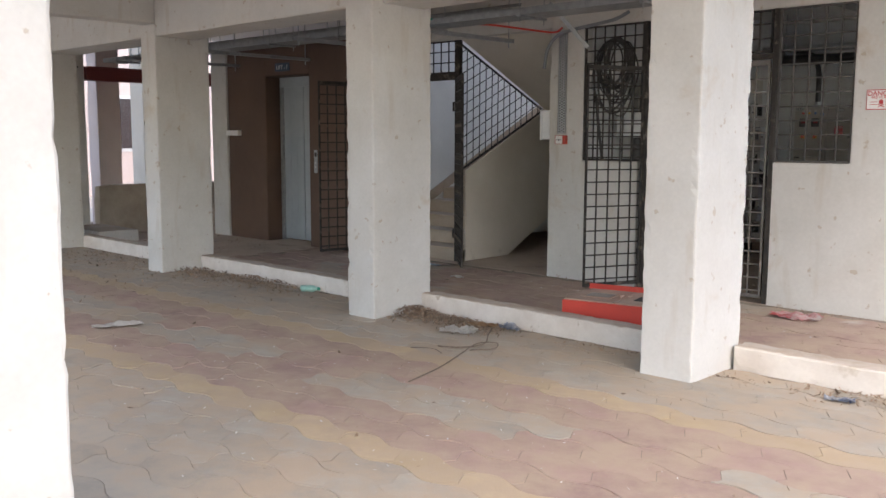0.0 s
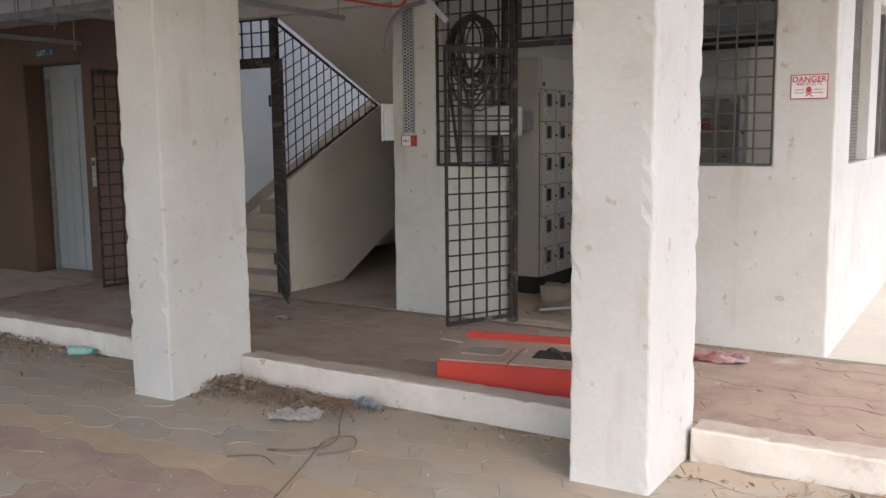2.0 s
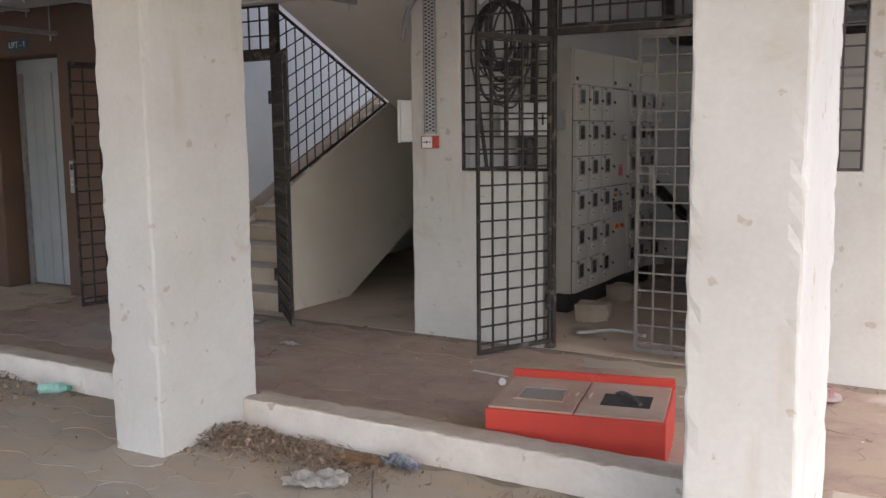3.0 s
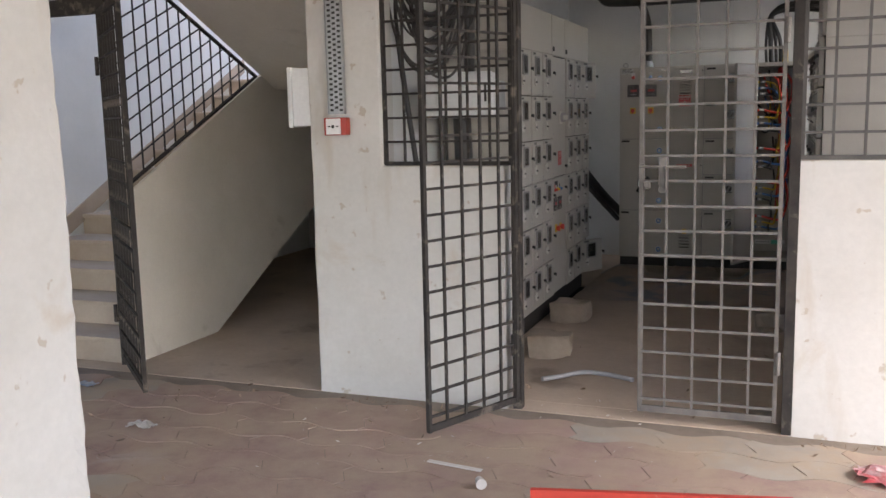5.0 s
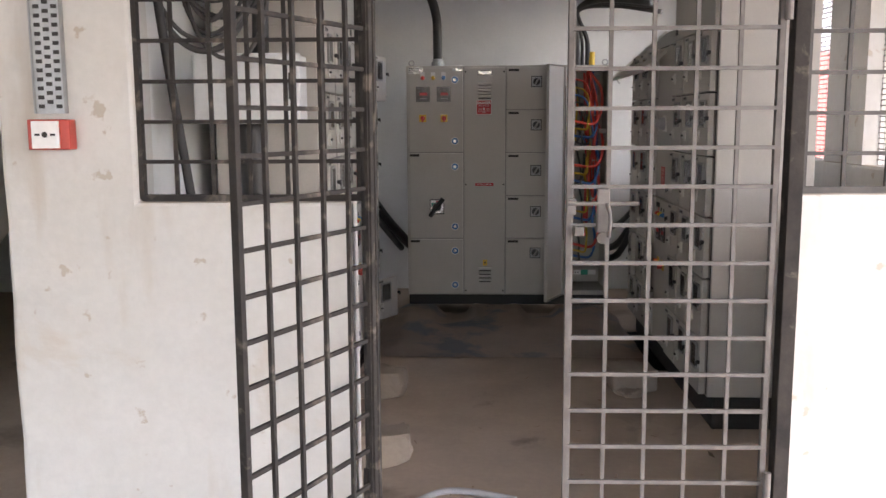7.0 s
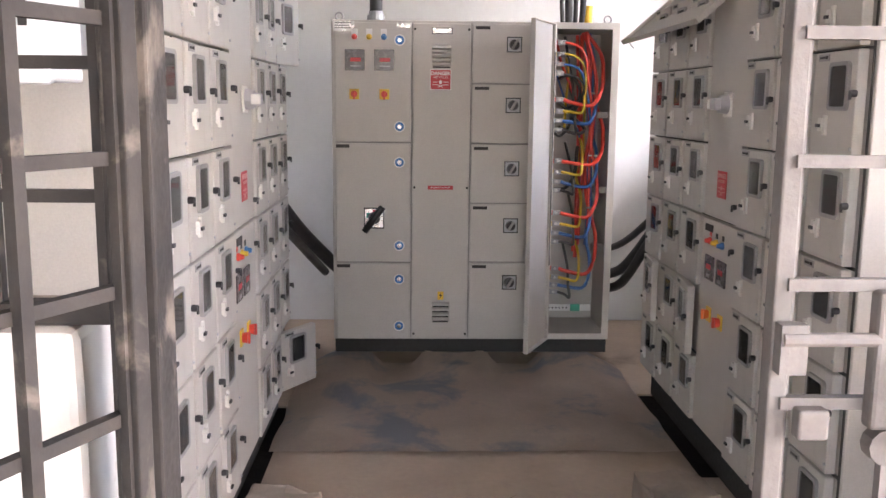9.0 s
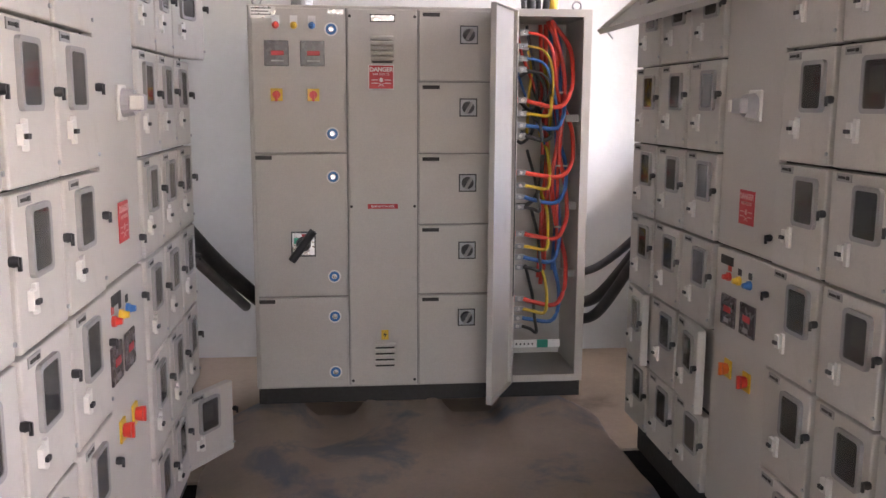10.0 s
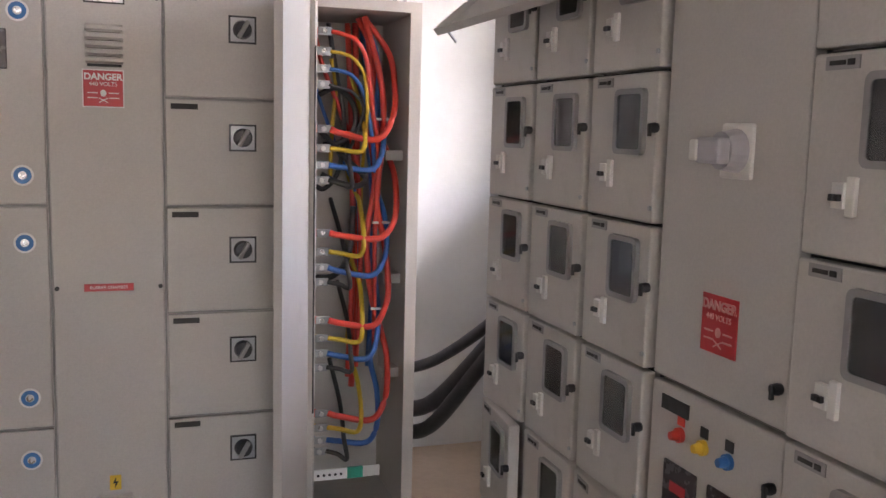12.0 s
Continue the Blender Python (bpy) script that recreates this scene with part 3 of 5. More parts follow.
def feeder_door(parent, x, z, w, h, rnd, tilt=0.0, wx=0.6, bx_=0.31):
    """A feeder door with sight window, breaker, knob, screw and nameplate. It hangs on its right edge unless it stands ajar."""
    key = (round(w, 3), round(h, 3))
    if key not in DOORS:
        DOORS[key] = mesh("door", door_blank(w - 0.006, h - 0.007), M_PANEL)
    if tilt < -2:      # hung on its left edge
        at = Matrix.Translation((x + 0.004, -0.004, z + 0.005)) @ pose(0, 0, 0, 0, 0, tilt)
    else:
        at = Matrix.Translation((x + w - 0.004, -0.004, z + 0.005)) @ pose(0, 0, 0, 0, 0, tilt) @ Matrix.Translation((-(w - 0.008), 0, 0))
    d = part("door", DOORS[key], M_PANEL, parent, "", at)
    f = -0.028

    def put(name, key2, px, pz, y=f):
        part(name, FM[key2], None, d, "", Matrix.Translation((px * w, y, pz * h)))
    zw = 0.655
    put("window_frame", "gasket", wx, zw)
    put("recess", "dark", wx, zw)
    put("meter", "meter" if rnd.random() < 0.75 else "lcd", wx + rnd.uniform(-0.04, 0.04), zw + rnd.uniform(-0.03, 0.05))
    put("pane", "pane", wx, zw)
    put("breaker", "breaker", bx_, 0.30)
    put("toggle", "toggle", bx_, 0.30)
    put("knob", "knob", 0.925, 0.59 + rnd.uniform(-0.05, 0.03))
    put("screw", "screw", 0.90, 0.10)
    put("nameplate", "plate", 0.21, 0.925)
    put("writing", "plateline", 0.21, 0.925)
    return d


def letters(text, size, material, parent, at, label="", bold=0.0):
    c = bpy.data.curves.new("writing", "FONT")
    c.body, c.size, c.extrude, c.offset = text, size, 0.0006, bold
    c.align_x, c.align_y = "CENTER", "CENTER"
    tmp = bpy.data.objects.new("tmp", c)
    scene.collection.objects.link(tmp)
    bpy.context.view_layer.update()
    me = bpy.data.meshes.new_from_object(tmp.evaluated_get(bpy.context.evaluated_depsgraph_get()))
    bpy.data.objects.remove(tmp)
    me.materials.append(material)
    return part("writing", me, material, parent, label, at @ pose(0, 0, 0, 90, 0, 0))


def danger_sign(parent, x, z, w, h, paint, ink, y):
    """A warning plate with its readable lines and plain marks for the small print."""
    s = part("danger_sign", boxes((-w / 2, w / 2, -0.0025, 0, -h / 2, h / 2)), paint, parent, "danger plate", Matrix.Translation((x, y, z)))
    letters("DANGER", w * 0.24, ink, s, Matrix.Translation((0, -0.0035, h * 0.32)), bold=0.0008)
    letters("440 VOLTS", w * 0.15, ink, s, Matrix.Translation((0, -0.0035, h * 0.12)))
    bm = boxes((-w * 0.4, -w * 0.14, -0.0035, -0.0024, -h * 0.14, -h * 0.11), (-w * 0.4, -w * 0.14, -0.0035, -0.0024, -h * 0.28, -h * 0.25),
               (w * 0.14, w * 0.4, -0.0035, -0.0024, -h * 0.14, -h * 0.11), (w * 0.14, w * 0.4, -0.0035, -0.0024, -h * 0.28, -h * 0.25))
    part("small_print", bm, ink, s)
    bm = bmesh.new()
    bmesh.ops.create_uvsphere(bm, u_segments=10, v_segments=6, radius=1, matrix=Matrix.Translation((0, -0.003, -h * 0.13)) @ Matrix.Diagonal((w * 0.085, 0.001, w * 0.095, 1)))
    for a in (28, -28):
        box(bm, -w * 0.13, w * 0.13, -0.0035, -0.0024, -w * 0.013, w * 0.013, m=pose(0, 0, -h * 0.33, 0, a, 0))
    part("skull_mark", bm, ink, s)
    return s


def lamp_part(parent, x, z, y, material, label):
    bm = bmesh.new()
    cyl(bm, (0, 0, 0), (0, -0.008, 0), 0.013, 14)
    cyl(bm, (0, -0.008, 0), (0, -0.022, 0), 0.010, 14, 0.007)
    part("indicator_lamp", bm, material, parent, label, Matrix.Translation((x, y, z)))
    part("tag", boxes((-0.010, 0.010, -0.002, 0, 0.016, 0.034)), material if material is M_CABRED else M_GAP, parent, "", Matrix.Translation((x, y, z)))


def feeder_panel(label, at, cols_a, mid, cols_b, depth, seed, tilts, open_flap=False, wx=0.6, bx_=0.31, shift=0.0, sign_dx=0.0):
    """A row of feeder columns, a wide incomer column, and another row of feeder columns; the face is at local y = 0."""
    rnd = random.Random(seed)
    p = thing("switchgear_panel", label, "electrical panel", at, "feeder panels")
    n_a, w_a = cols_a
    n_b, w_b = cols_b
    W = n_a * w_a + mid + n_b * w_b
    low = 1.752
    part("body", boxes((-0.012, W + 0.012, 0, depth, 0.15, low), bevel=0.004), M_PANEL, p)
    part("header", boxes((n_a * w_a + mid if open_flap else -0.012, W + 0.012, 0, depth, low, 2.03), bevel=0.003), M_PANEL, p)
    # Black down to the floor in place of the shaded space under the panel.
    part("plinth", boxes((0.0, W, 0.03, depth - 0.03, 0.0, 0.15)), M_GAP, p)
    x_mid = n_a * w_a
    spots = [(i * w_a, w_a) for i in range(n_a)] + [(x_mid + mid + i * w_b, w_b) for i in range(n_b)]
    for ci, (x, w) in enumerate(spots):
        for ri in range(6):
            feeder_door(p, x, Z_ROW[ri + 1], w, Z_ROW[ri] - Z_ROW[ri + 1], rnd, tilts.get((ci, ri), rnd.uniform(-0.5, 0.2)), wx, bx_)
    # dark strips between the doors: the gaps' shade put into colour
    for x in [s[0] for s in spots] + [x_mid, W - 0.002]:
        part("seam", boxes((x - 0.005, x + 0.003, -0.003, 0.0, 0.16, 1.74)), M_GAP, p)
    for z in Z_ROW[:-1]:
        part("seam", boxes((0.0, W, -0.0035, 0.0, z - 0.004, z + 0.004)), M_GAP, p)
    # header covers
    for x0, x1 in ((0.0, x_mid), (x_mid, x_mid + mid), (x_mid + mid, W)):
        if open_flap and x0 <= x_mid:
            continue
        part("header_cover", boxes((x0 + 0.004, x1 - 0.004, -0.02, -0.001, 1.765, 2.026), bevel=0.004), M_PANEL, p)
        part("header_plate", boxes((x0 + 0.02, x0 + 0.07, -0.022, -0.019, 1.79, 1.82)), M_GAP, p)
    up = part("incomer_door", boxes((x_mid + 0.004, x_mid + mid - 0.004, -0.024, -0.001, 0.954, 1.752), bevel=0.004), M_PANEL, p)
    lo = part("metering_door", boxes((x_mid + 0.004, x_mid + mid - 0.004, -0.024, -0.001, 0.158, 0.944), bevel=0.004), M_PANEL, p)
    c = x_mid + mid / 2
    # rotary isolator
    ci_ = c + 0.028
    part("isolator_base", boxes((ci_ - 0.038, ci_ + 0.038, -0.032, -0.024, 1.31, 1.395), bevel=0.004), M_CREAM, up)
    bm = bmesh.new()
    cyl(bm, (ci_, -0.032, 1.353), (ci_, -0.06, 1.353), 0.034, 18, 0.029)
    box(bm, ci_ - 0.036, ci_ + 0.024, -0.082, -0.056, 1.333, 1.373, bevel=0.006)
    iso = part("isolator_handle", bm, M_ISO, up)
    part("handle_tip", boxes((ci_ - 0.045, ci_ - 0.026, -0.0855, -0.055, 1.337, 1.369), bevel=0.003), M_CREAM, iso)
    danger_sign(up, c + sign_dx, 1.077, 0.09, 0.094, M_REDSIGN, mat_cache_pink(), -0.0245)
    part("knob", FM["knob"], None, up, "", Matrix.Translation((x_mid + mid - 0.022, -0.024, 1.015)))
    part("nameplate", boxes((x_mid + 0.04, x_mid + 0.12, -0.027, -0.024, 0.900, 0.925)), M_GAP, lo)
    c += shift
    for k, (m_, nm) in enumerate(((M_CABRED, "red lens"), (M_YEL, "yellow lens"), (M_BLUE, "blue lens"))):
        lamp_part(lo, c - 0.049 + 0.066 * k, 0.868, -0.024, m_, nm)
    part("knob", FM["knob"], None, lo, "", Matrix.Translation((x_mid + mid - 0.022, -0.024, 0.865)))
    for k in (0, 1):
        mx = c - 0.089 + 0.126 * k
        mt = part("panel_meter", boxes((mx, mx + 0.095, -0.03, -0.024, 0.725, 0.815), bevel=0.003), M_METER, lo, "dark digital meter")
        part("display", boxes((mx + 0.025, mx + 0.07, -0.0315, -0.0299, 0.765, 0.783)), M_REDSIGN, mt)
        part("label", boxes((mx + 0.03, mx + 0.06, -0.0315, -0.0299, 0.735, 0.748)), M_RUBBER, mt)
    for k, z in ((0, 0.603), (1, 0.600)):
        sx = c - 0.022 + 0.122 * k - 0.022
        sw = part("stop_switch", boxes((sx, sx + 0.045, -0.03, -0.024, z - 0.027, z + 0.027), bevel=0.002), M_YEL, lo, "yellow plate")
        bm = bmesh.new()
        cyl(bm, (sx + 0.022, -0.03, z), (sx + 0.022, -0.048, z), 0.016, 14, 0.019)
        box(bm, sx + 0.017, sx + 0.027, -0.054, -0.048, z - 0.018, z + 0.018)
        part("stop_knob", bm, M_ORANGE if k == 0 and open_flap else M_CABRED, sw)
    if open_flap:
        # sheet-steel cover raised on its lower edge stay, its rim turned down
        w_f, d_f = 1.12, 0.46
        bm = boxes((0, w_f, 0, d_f, 0, 0.003), (0, w_f, 0, 0.003, 0.003, 0.02), (0, 0.003, 0.003, d_f, 0.003, 0.02), (w_f - 0.003, w_f, 0.003, d_f, 0.003, 0.02))
        flap = part("raised_cover", bm, M_PANEL, p, "", Matrix.Translation((-0.13, -0.138, 1.622)) @ pose(0, 0, 0, 41, 0, 0))
        bm = bmesh.new()
        cyl(bm, (0.03, 0.02, 0.0), (0.03, 0.02, -0.04), 0.004, 8)
        part("stud", bm, M_GALV, flap)
    return p, x_mid, W


_pink = []


def mat_cache_pink():
    if not _pink:
        _pink.append(mat("faded_pink_print", (0.62, 0.28, 0.26), rough=0.5, bump=0))
    return _pink[0]


feeder_panel("tall grey feeder panel with small windowed doors, one ajar", pose(-4.615, 8.25, 0, 0, 0, 90), (3, 0.275), 0.37, (3, 0.262), 0.42, 3,
             {(5, 5): -30, (5, 0): -14}, wx=0.41, bx_=0.22, shift=-0.09)
feeder_panel("tall grey feeder panel with small windowed doors and raised cover", pose(-2.948, 10.42, 0, 0, 0, -90), (3, 0.265), 0.357, (3, 0.258), 0.42, 5,
             {(2, 4): -7, (0, 4): -6}, open_flap=True, shift=-0.03, sign_dx=0.008)



# ---------- incomer panel at the back ----------
BY = 10.82
BX0, BX1, BZ0, BZ1 = -4.447, -3.045, 0.158, 1.742
HINGE = -3.372


inc = thing("switchgear_panel", "wide grey incomer panel with one cable compartment open", "electrical panel", Matrix.Translation((0, BY, 0)))
part("body", boxes((BX0, HINGE - 0.01, 0.0, 0.42, BZ0, BZ1), bevel=0.004), M_PANEL, inc)
comp = part("cable_compartment", boxes((HINGE + 0.006, BX1 - 0.02, 0.36, 0.42, BZ0 + 0.03, BZ1 - 0.03)), M_PANEL, inc, "open cable compartment")
for d_ in ((HINGE - 0.009, HINGE + 0.006, 0, 0.42, BZ0, BZ1), (BX1 - 0.02, BX1, 0, 0.42, BZ0, BZ1)):
    part("side_plate", boxes(d_), M_PANEL, comp)
for d_ in ((HINGE + 0.006, BX1 - 0.02, 0, 0.42, BZ1 - 0.03, BZ1), (HINGE + 0.006, BX1 - 0.02, 0, 0.42, BZ0, BZ0 + 0.03)):
    part("end_plate", boxes(d_), M_PANEL, comp)
part("front_flange", boxes((BX1 - 0.034, BX1 - 0.02, 0, 0.012, BZ0 + 0.03, BZ1 - 0.03)), M_PANEL, comp)
part("plinth", boxes((BX0 + 0.005, BX1 - 0.005, 0.02, 0.40, 0.085, BZ0)), M_GAP, inc)
D = -0.018


def back_door(x0, x1, z0, z1, name="door"):
    return part(name, boxes((x0 + 0.004, x1 - 0.004, D, -0.0005, z0 + 0.004, z1 - 0.004), bevel=0.003), M_PANEL, inc)


XA, XB, XC = BX0 + 0.012, -4.057, -3.768
# Grey strips beside the busbar cover: gap shade put into colour.
for x in (XB, XC):
    part("seam", boxes((x - 0.0025, x + 0.0025, -0.003, -0.0002, BZ0 + 0.01, BZ1 - 0.01)), M_RUBBER, inc)
zA = [BZ1 - 0.01, 1.154, 0.557, BZ0 + 0.005]
doors_a = [back_door(XA, XB, zA[i + 1], zA[i]) for i in range(3)]
busbar = back_door(XB, XC, BZ0 + 0.005, BZ1 - 0.01, "busbar_cover")
zC = [BZ1 - 0.01, 1.444, 1.152, 0.857, 0.560, BZ0 + 0.005]
doors_c = [back_door(XC, HINGE - 0.01, zC[i + 1], zC[i]) for i in range(5)]


# Level strips that paint the shade between stacked doors.
for x0, x1, zs in ((XA, XB, zA[1:3]), (XC, HINGE - 0.01, zC[1:5])):
    for z in zs:
        part("seam", boxes((x0 + 0.004, x1 - 0.004, -0.003, -0.0002, z - 0.003, z + 0.003)), M_RUBBER, inc)


def disc(r, y0, y1, material, parent, name, at, label="", seg=20):
    bm = bmesh.new()
    cyl(bm, (0, y0, 0), (0, y1, 0), r, seg)
    return part(name, bm, material, parent, label, at)


def square_plate(x, z, w, h, material, parent, name, y=D, t=0.002, label="", bevel=0.0):
    return part(name, boxes((x - w / 2, x + w / 2, y - t, y, z - h / 2, z + h / 2), bevel=bevel), material, parent, label)


# door furniture of the first column
a0 = doors_a[0]
np_ = square_plate(-4.385, 1.71, 0.10, 0.045, M_CHROME, a0, "rating_plate")
part("writing", boxes(*[(-4.43, -4.35 - 0.012 * (k % 2), D - 0.0028, D - 0.0019, 1.723 - 0.012 * k, 1.727 - 0.012 * k) for k in range(3)]), M_GAP, np_)
square_plate(-4.10, 1.715, 0.065, 0.018, M_CHROME, a0, "nameplate")
for k, m_ in enumerate((M_CABRED, M_YEL, M_BLUE)):
    x = -4.335 + 0.071 * k
    square_plate(x, 1.676, 0.03, 0.045, M_WHITE, a0, "tag")
    bm = bmesh.new()
    cyl(bm, (0, D - 0.002, 0), (0, D - 0.012, 0), 0.014, 16)
    cyl(bm, (0, D - 0.012, 0), (0, D - 0.022, 0), 0.012, 16, 0.006)
    part("indicator_lamp", bm, m_, a0, "", Matrix.Translation((x, 0, 1.660)))
for x in (-4.334, -4.192):
    mt = square_plate(x, 1.551, 0.096, 0.10, M_METER, a0, "panel_meter", t=0.006, label="dark digital meter", bevel=0.002)
    square_plate(x + 0.004, 1.552, 0.05, 0.018, M_REDSIGN, mt, "display", y=D - 0.006)
    square_plate(x + 0.004, 1.522, 0.05, 0.006, M_RUBBER, mt, "label", y=D - 0.006)
for x in (-4.337, -4.191):
    sp = square_plate(x, 1.388, 0.048, 0.05, M_YEL, a0, "selector_switch", t=0.004, label="yellow plate with red knob", bevel=0.002)
    bm = bmesh.new()
    cyl(bm, (x, D - 0.004, 1.388), (x, D - 0.016, 1.388), 0.016, 16)
    box(bm, x - 0.005, x + 0.005, D - 0.026, D - 0.016, 1.362, 1.404, bevel=0.002)
    part("selector_knob", bm, M_CABRED, sp)
for d, zs in ((0, (1.647, 1.233)), (1, (1.058, 0.643)), (2, (0.472, 0.231))):
    for z in zs:
        st = disc(0.027, D, D - 0.0015, M_WHITE, doors_a[d], "latch_label", Matrix.Translation((-4.117, 0, z)), "round blue and white label")
        bm = bmesh.new()
        circle = [(0.0215 * math.cos(2 * math.pi * k / 20), 0.0215 * math.sin(2 * math.pi * k / 20)) for k in range(20)]
        ring(bm, circle, [(p * 0.5, q * 0.5) for p, q in circle], D - 0.0014, D - 0.0025)
        part("blue_ring", bm, M_BLUE, st)
        bm = bmesh.new()
        cyl(bm, (0, D - 0.0015, 0), (0, D - 0.008, 0), 0.0085, 12)
        box(bm, -0.002, 0.002, D - 0.010, D - 0.008, -0.006, 0.006)
        part("latch", bm, M_CHROME, st)
for d, z in ((1, 1.136), (2, 0.539)):
    square_plate(-4.395, z, 0.065, 0.016, M_GAP, doors_a[d], "nameplate")
hp = square_plate(-4.242, 0.781, 0.10, 0.105, M_BLACK, doors_a[1], "switch_plate", t=0.004)
part("scale", boxes((-4.287, -4.197, D - 0.0055, D - 0.004, 0.735, 0.827)), M_CHROME, hp)
part("red_mark", boxes((-4.248, -4.215, D - 0.0068, D - 0.0055, 0.808, 0.823)), M_REDSIGN, hp)
part("green_mark", boxes((-4.280, -4.255, D - 0.0068, D - 0.0055, 0.783, 0.808)), M_GREEN, hp)
bm = bmesh.new()
cyl(bm, (-4.242, D - 0.004, 0.781), (-4.242, D - 0.035, 0.781), 0.032, 18, 0.026)
tube(bm, [(-4.288, D - 0.045, 0.718), (-4.255, D - 0.046, 0.763), (-4.228, D - 0.046, 0.801), (-4.198, D - 0.045, 0.841)], 0.017, 10, 3)
part("rotary_handle", bm, M_BLACK, hp, "black rotary handle turned aslant")

# busbar cover
square_plate(-3.912, 1.693, 0.10, 0.03, M_GAP, busbar, "nameplate")
square_plate(-3.912, 1.693, 0.092, 0.022, M_CHROME, busbar, "nameplate", y=D - 0.002)


def louvres(x, z, w, n, pitch, parent):
    for k in range(n):
        bm = bmesh.new()
        prism(bm, [(D, -0.009), (D - 0.012, -0.004), (D - 0.010, 0.004), (D, 0.010)], x - w / 2, x + w / 2, "x")
        part("louvre", bm, M_PANEL, parent, "", Matrix.Translation((0, 0, z - k * pitch)))
        part("louvre_slot", boxes((x - w / 2 + 0.004, x + w / 2 - 0.004, D - 0.0012, D - 0.0002, z - k * pitch - 0.017, z - k * pitch - 0.010)), M_GAP, parent)


louvres(-3.914, 1.616, 0.092, 5, 0.0205, busbar)
louvres(-3.908, 0.345, 0.088, 4, 0.026, busbar)
square_plate(-3.918, 1.461, 0.103, 0.098, M_WHITE, busbar, "sign_border", t=0.001)
danger_sign(busbar, -3.918, 1.461, 0.097, 0.092, M_REDSIGN, M_WHITE, D - 0.0006)
bb = square_plate(-3.914, 0.935, 0.125, 0.020, M_REDSIGN, busbar, "chamber_label", t=0.002)
letters("BUSBAR CHAMBER", 0.0115, M_WHITE, bb, Matrix.Translation((-3.914, D - 0.003, 0.935)))
st = square_plate(-3.908, 0.388, 0.03, 0.042, M_YEL, busbar, "warning_sticker", t=0.0012)
bm = bmesh.new()
prism(bm, [(-3.906, 0.404), (-3.915, 0.386), (-3.908, 0.386), (-3.911, 0.372), (-3.900, 0.391), (-3.907, 0.391)], D - 0.002, D - 0.0011, "y")
part("flash_mark", bm, M_GAP, st)
for x in (XB + 0.014, XC - 0.014):
    for z in (1.70, 0.935, 0.19):
        disc(0.006, D, D - 0.004, M_GAP, busbar, "screw", Matrix.Translation((x, 0, z)), seg=10)
# outgoing doors
for d, z in zip(doors_c, (1.632, 1.341, 1.031, 0.747, 0.458)):
    x = -3.561
    pl = square_plate(x, z, 0.074, 0.074, M_BLACK, d, "switch_plate", t=0.003)
    part("scale", boxes((x - 0.032, x + 0.032, D - 0.0042, D - 0.003, z - 0.032, z + 0.032)), M_GALV, pl)
    bm = bmesh.new()
    cyl(bm, (x, D - 0.004, z), (x, D - 0.022, z), 0.026, 18, 0.022)
    kn = part("switch_knob", bm, M_BLACK, pl)
    bm = bmesh.new()
    box(bm, -0.006, 0.006, D - 0.034, D - 0.022, -0.026, 0.026, bevel=0.002, m=Matrix.Translation((x, 0, z)) @ pose(0, 0, 0, 0, 30, 0))
    part("switch_grip", bm, M_RUBBER, pl)
for d, z in zip(doors_c, zC):
    square_plate(-3.715, z - 0.022, 0.07, 0.015, M_GAP, d, "nameplate")
# lifting eyes
for x in (BX0 + 0.03, BX1 - 0.04):
    bm = bmesh.new()
    tube(bm, [(x + 0.018 * math.sin(2 * math.pi * k / 10), 0.1, BZ1 + 0.024 - 0.018 * math.cos(2 * math.pi * k / 10)) for k in range(11)], 0.005, 6, 2)
    part("lifting_eye", bm, M_GALV, inc)
# open door
open_door = part("compartment_door", boxes((-0.335, 0.0, -0.003, 0.0, BZ0 + 0.01, BZ1 - 0.01)), M_PANEL, inc, "door swung wide open", pose(HINGE, -0.012, 0, 0, 0, 64))
for d_ in ((-0.335, -0.331, -0.022, -0.003, BZ0 + 0.01, BZ1 - 0.01), (-0.022, 0.0, -0.018, -0.003, BZ0 + 0.01, BZ1 - 0.01),
           (-0.331, -0.022, -0.022, -0.003, BZ0 + 0.01, BZ0 + 0.014), (-0.331, -0.022, -0.022, -0.003, BZ1 - 0.014, BZ1 - 0.01)):
    part("door_rim", boxes(d_), M_PANEL, open_door)
for z in (1.60, 0.95, 0.22):
    part("door_slot", boxes((-0.315, -0.303, -0.007, -0.003, z - 0.012, z + 0.012)), M_GAP, open_door)
part("gasket", boxes((-0.028, -0.020, -0.021, -0.018, 0.55, 1.6)), M_GAP, open_door)

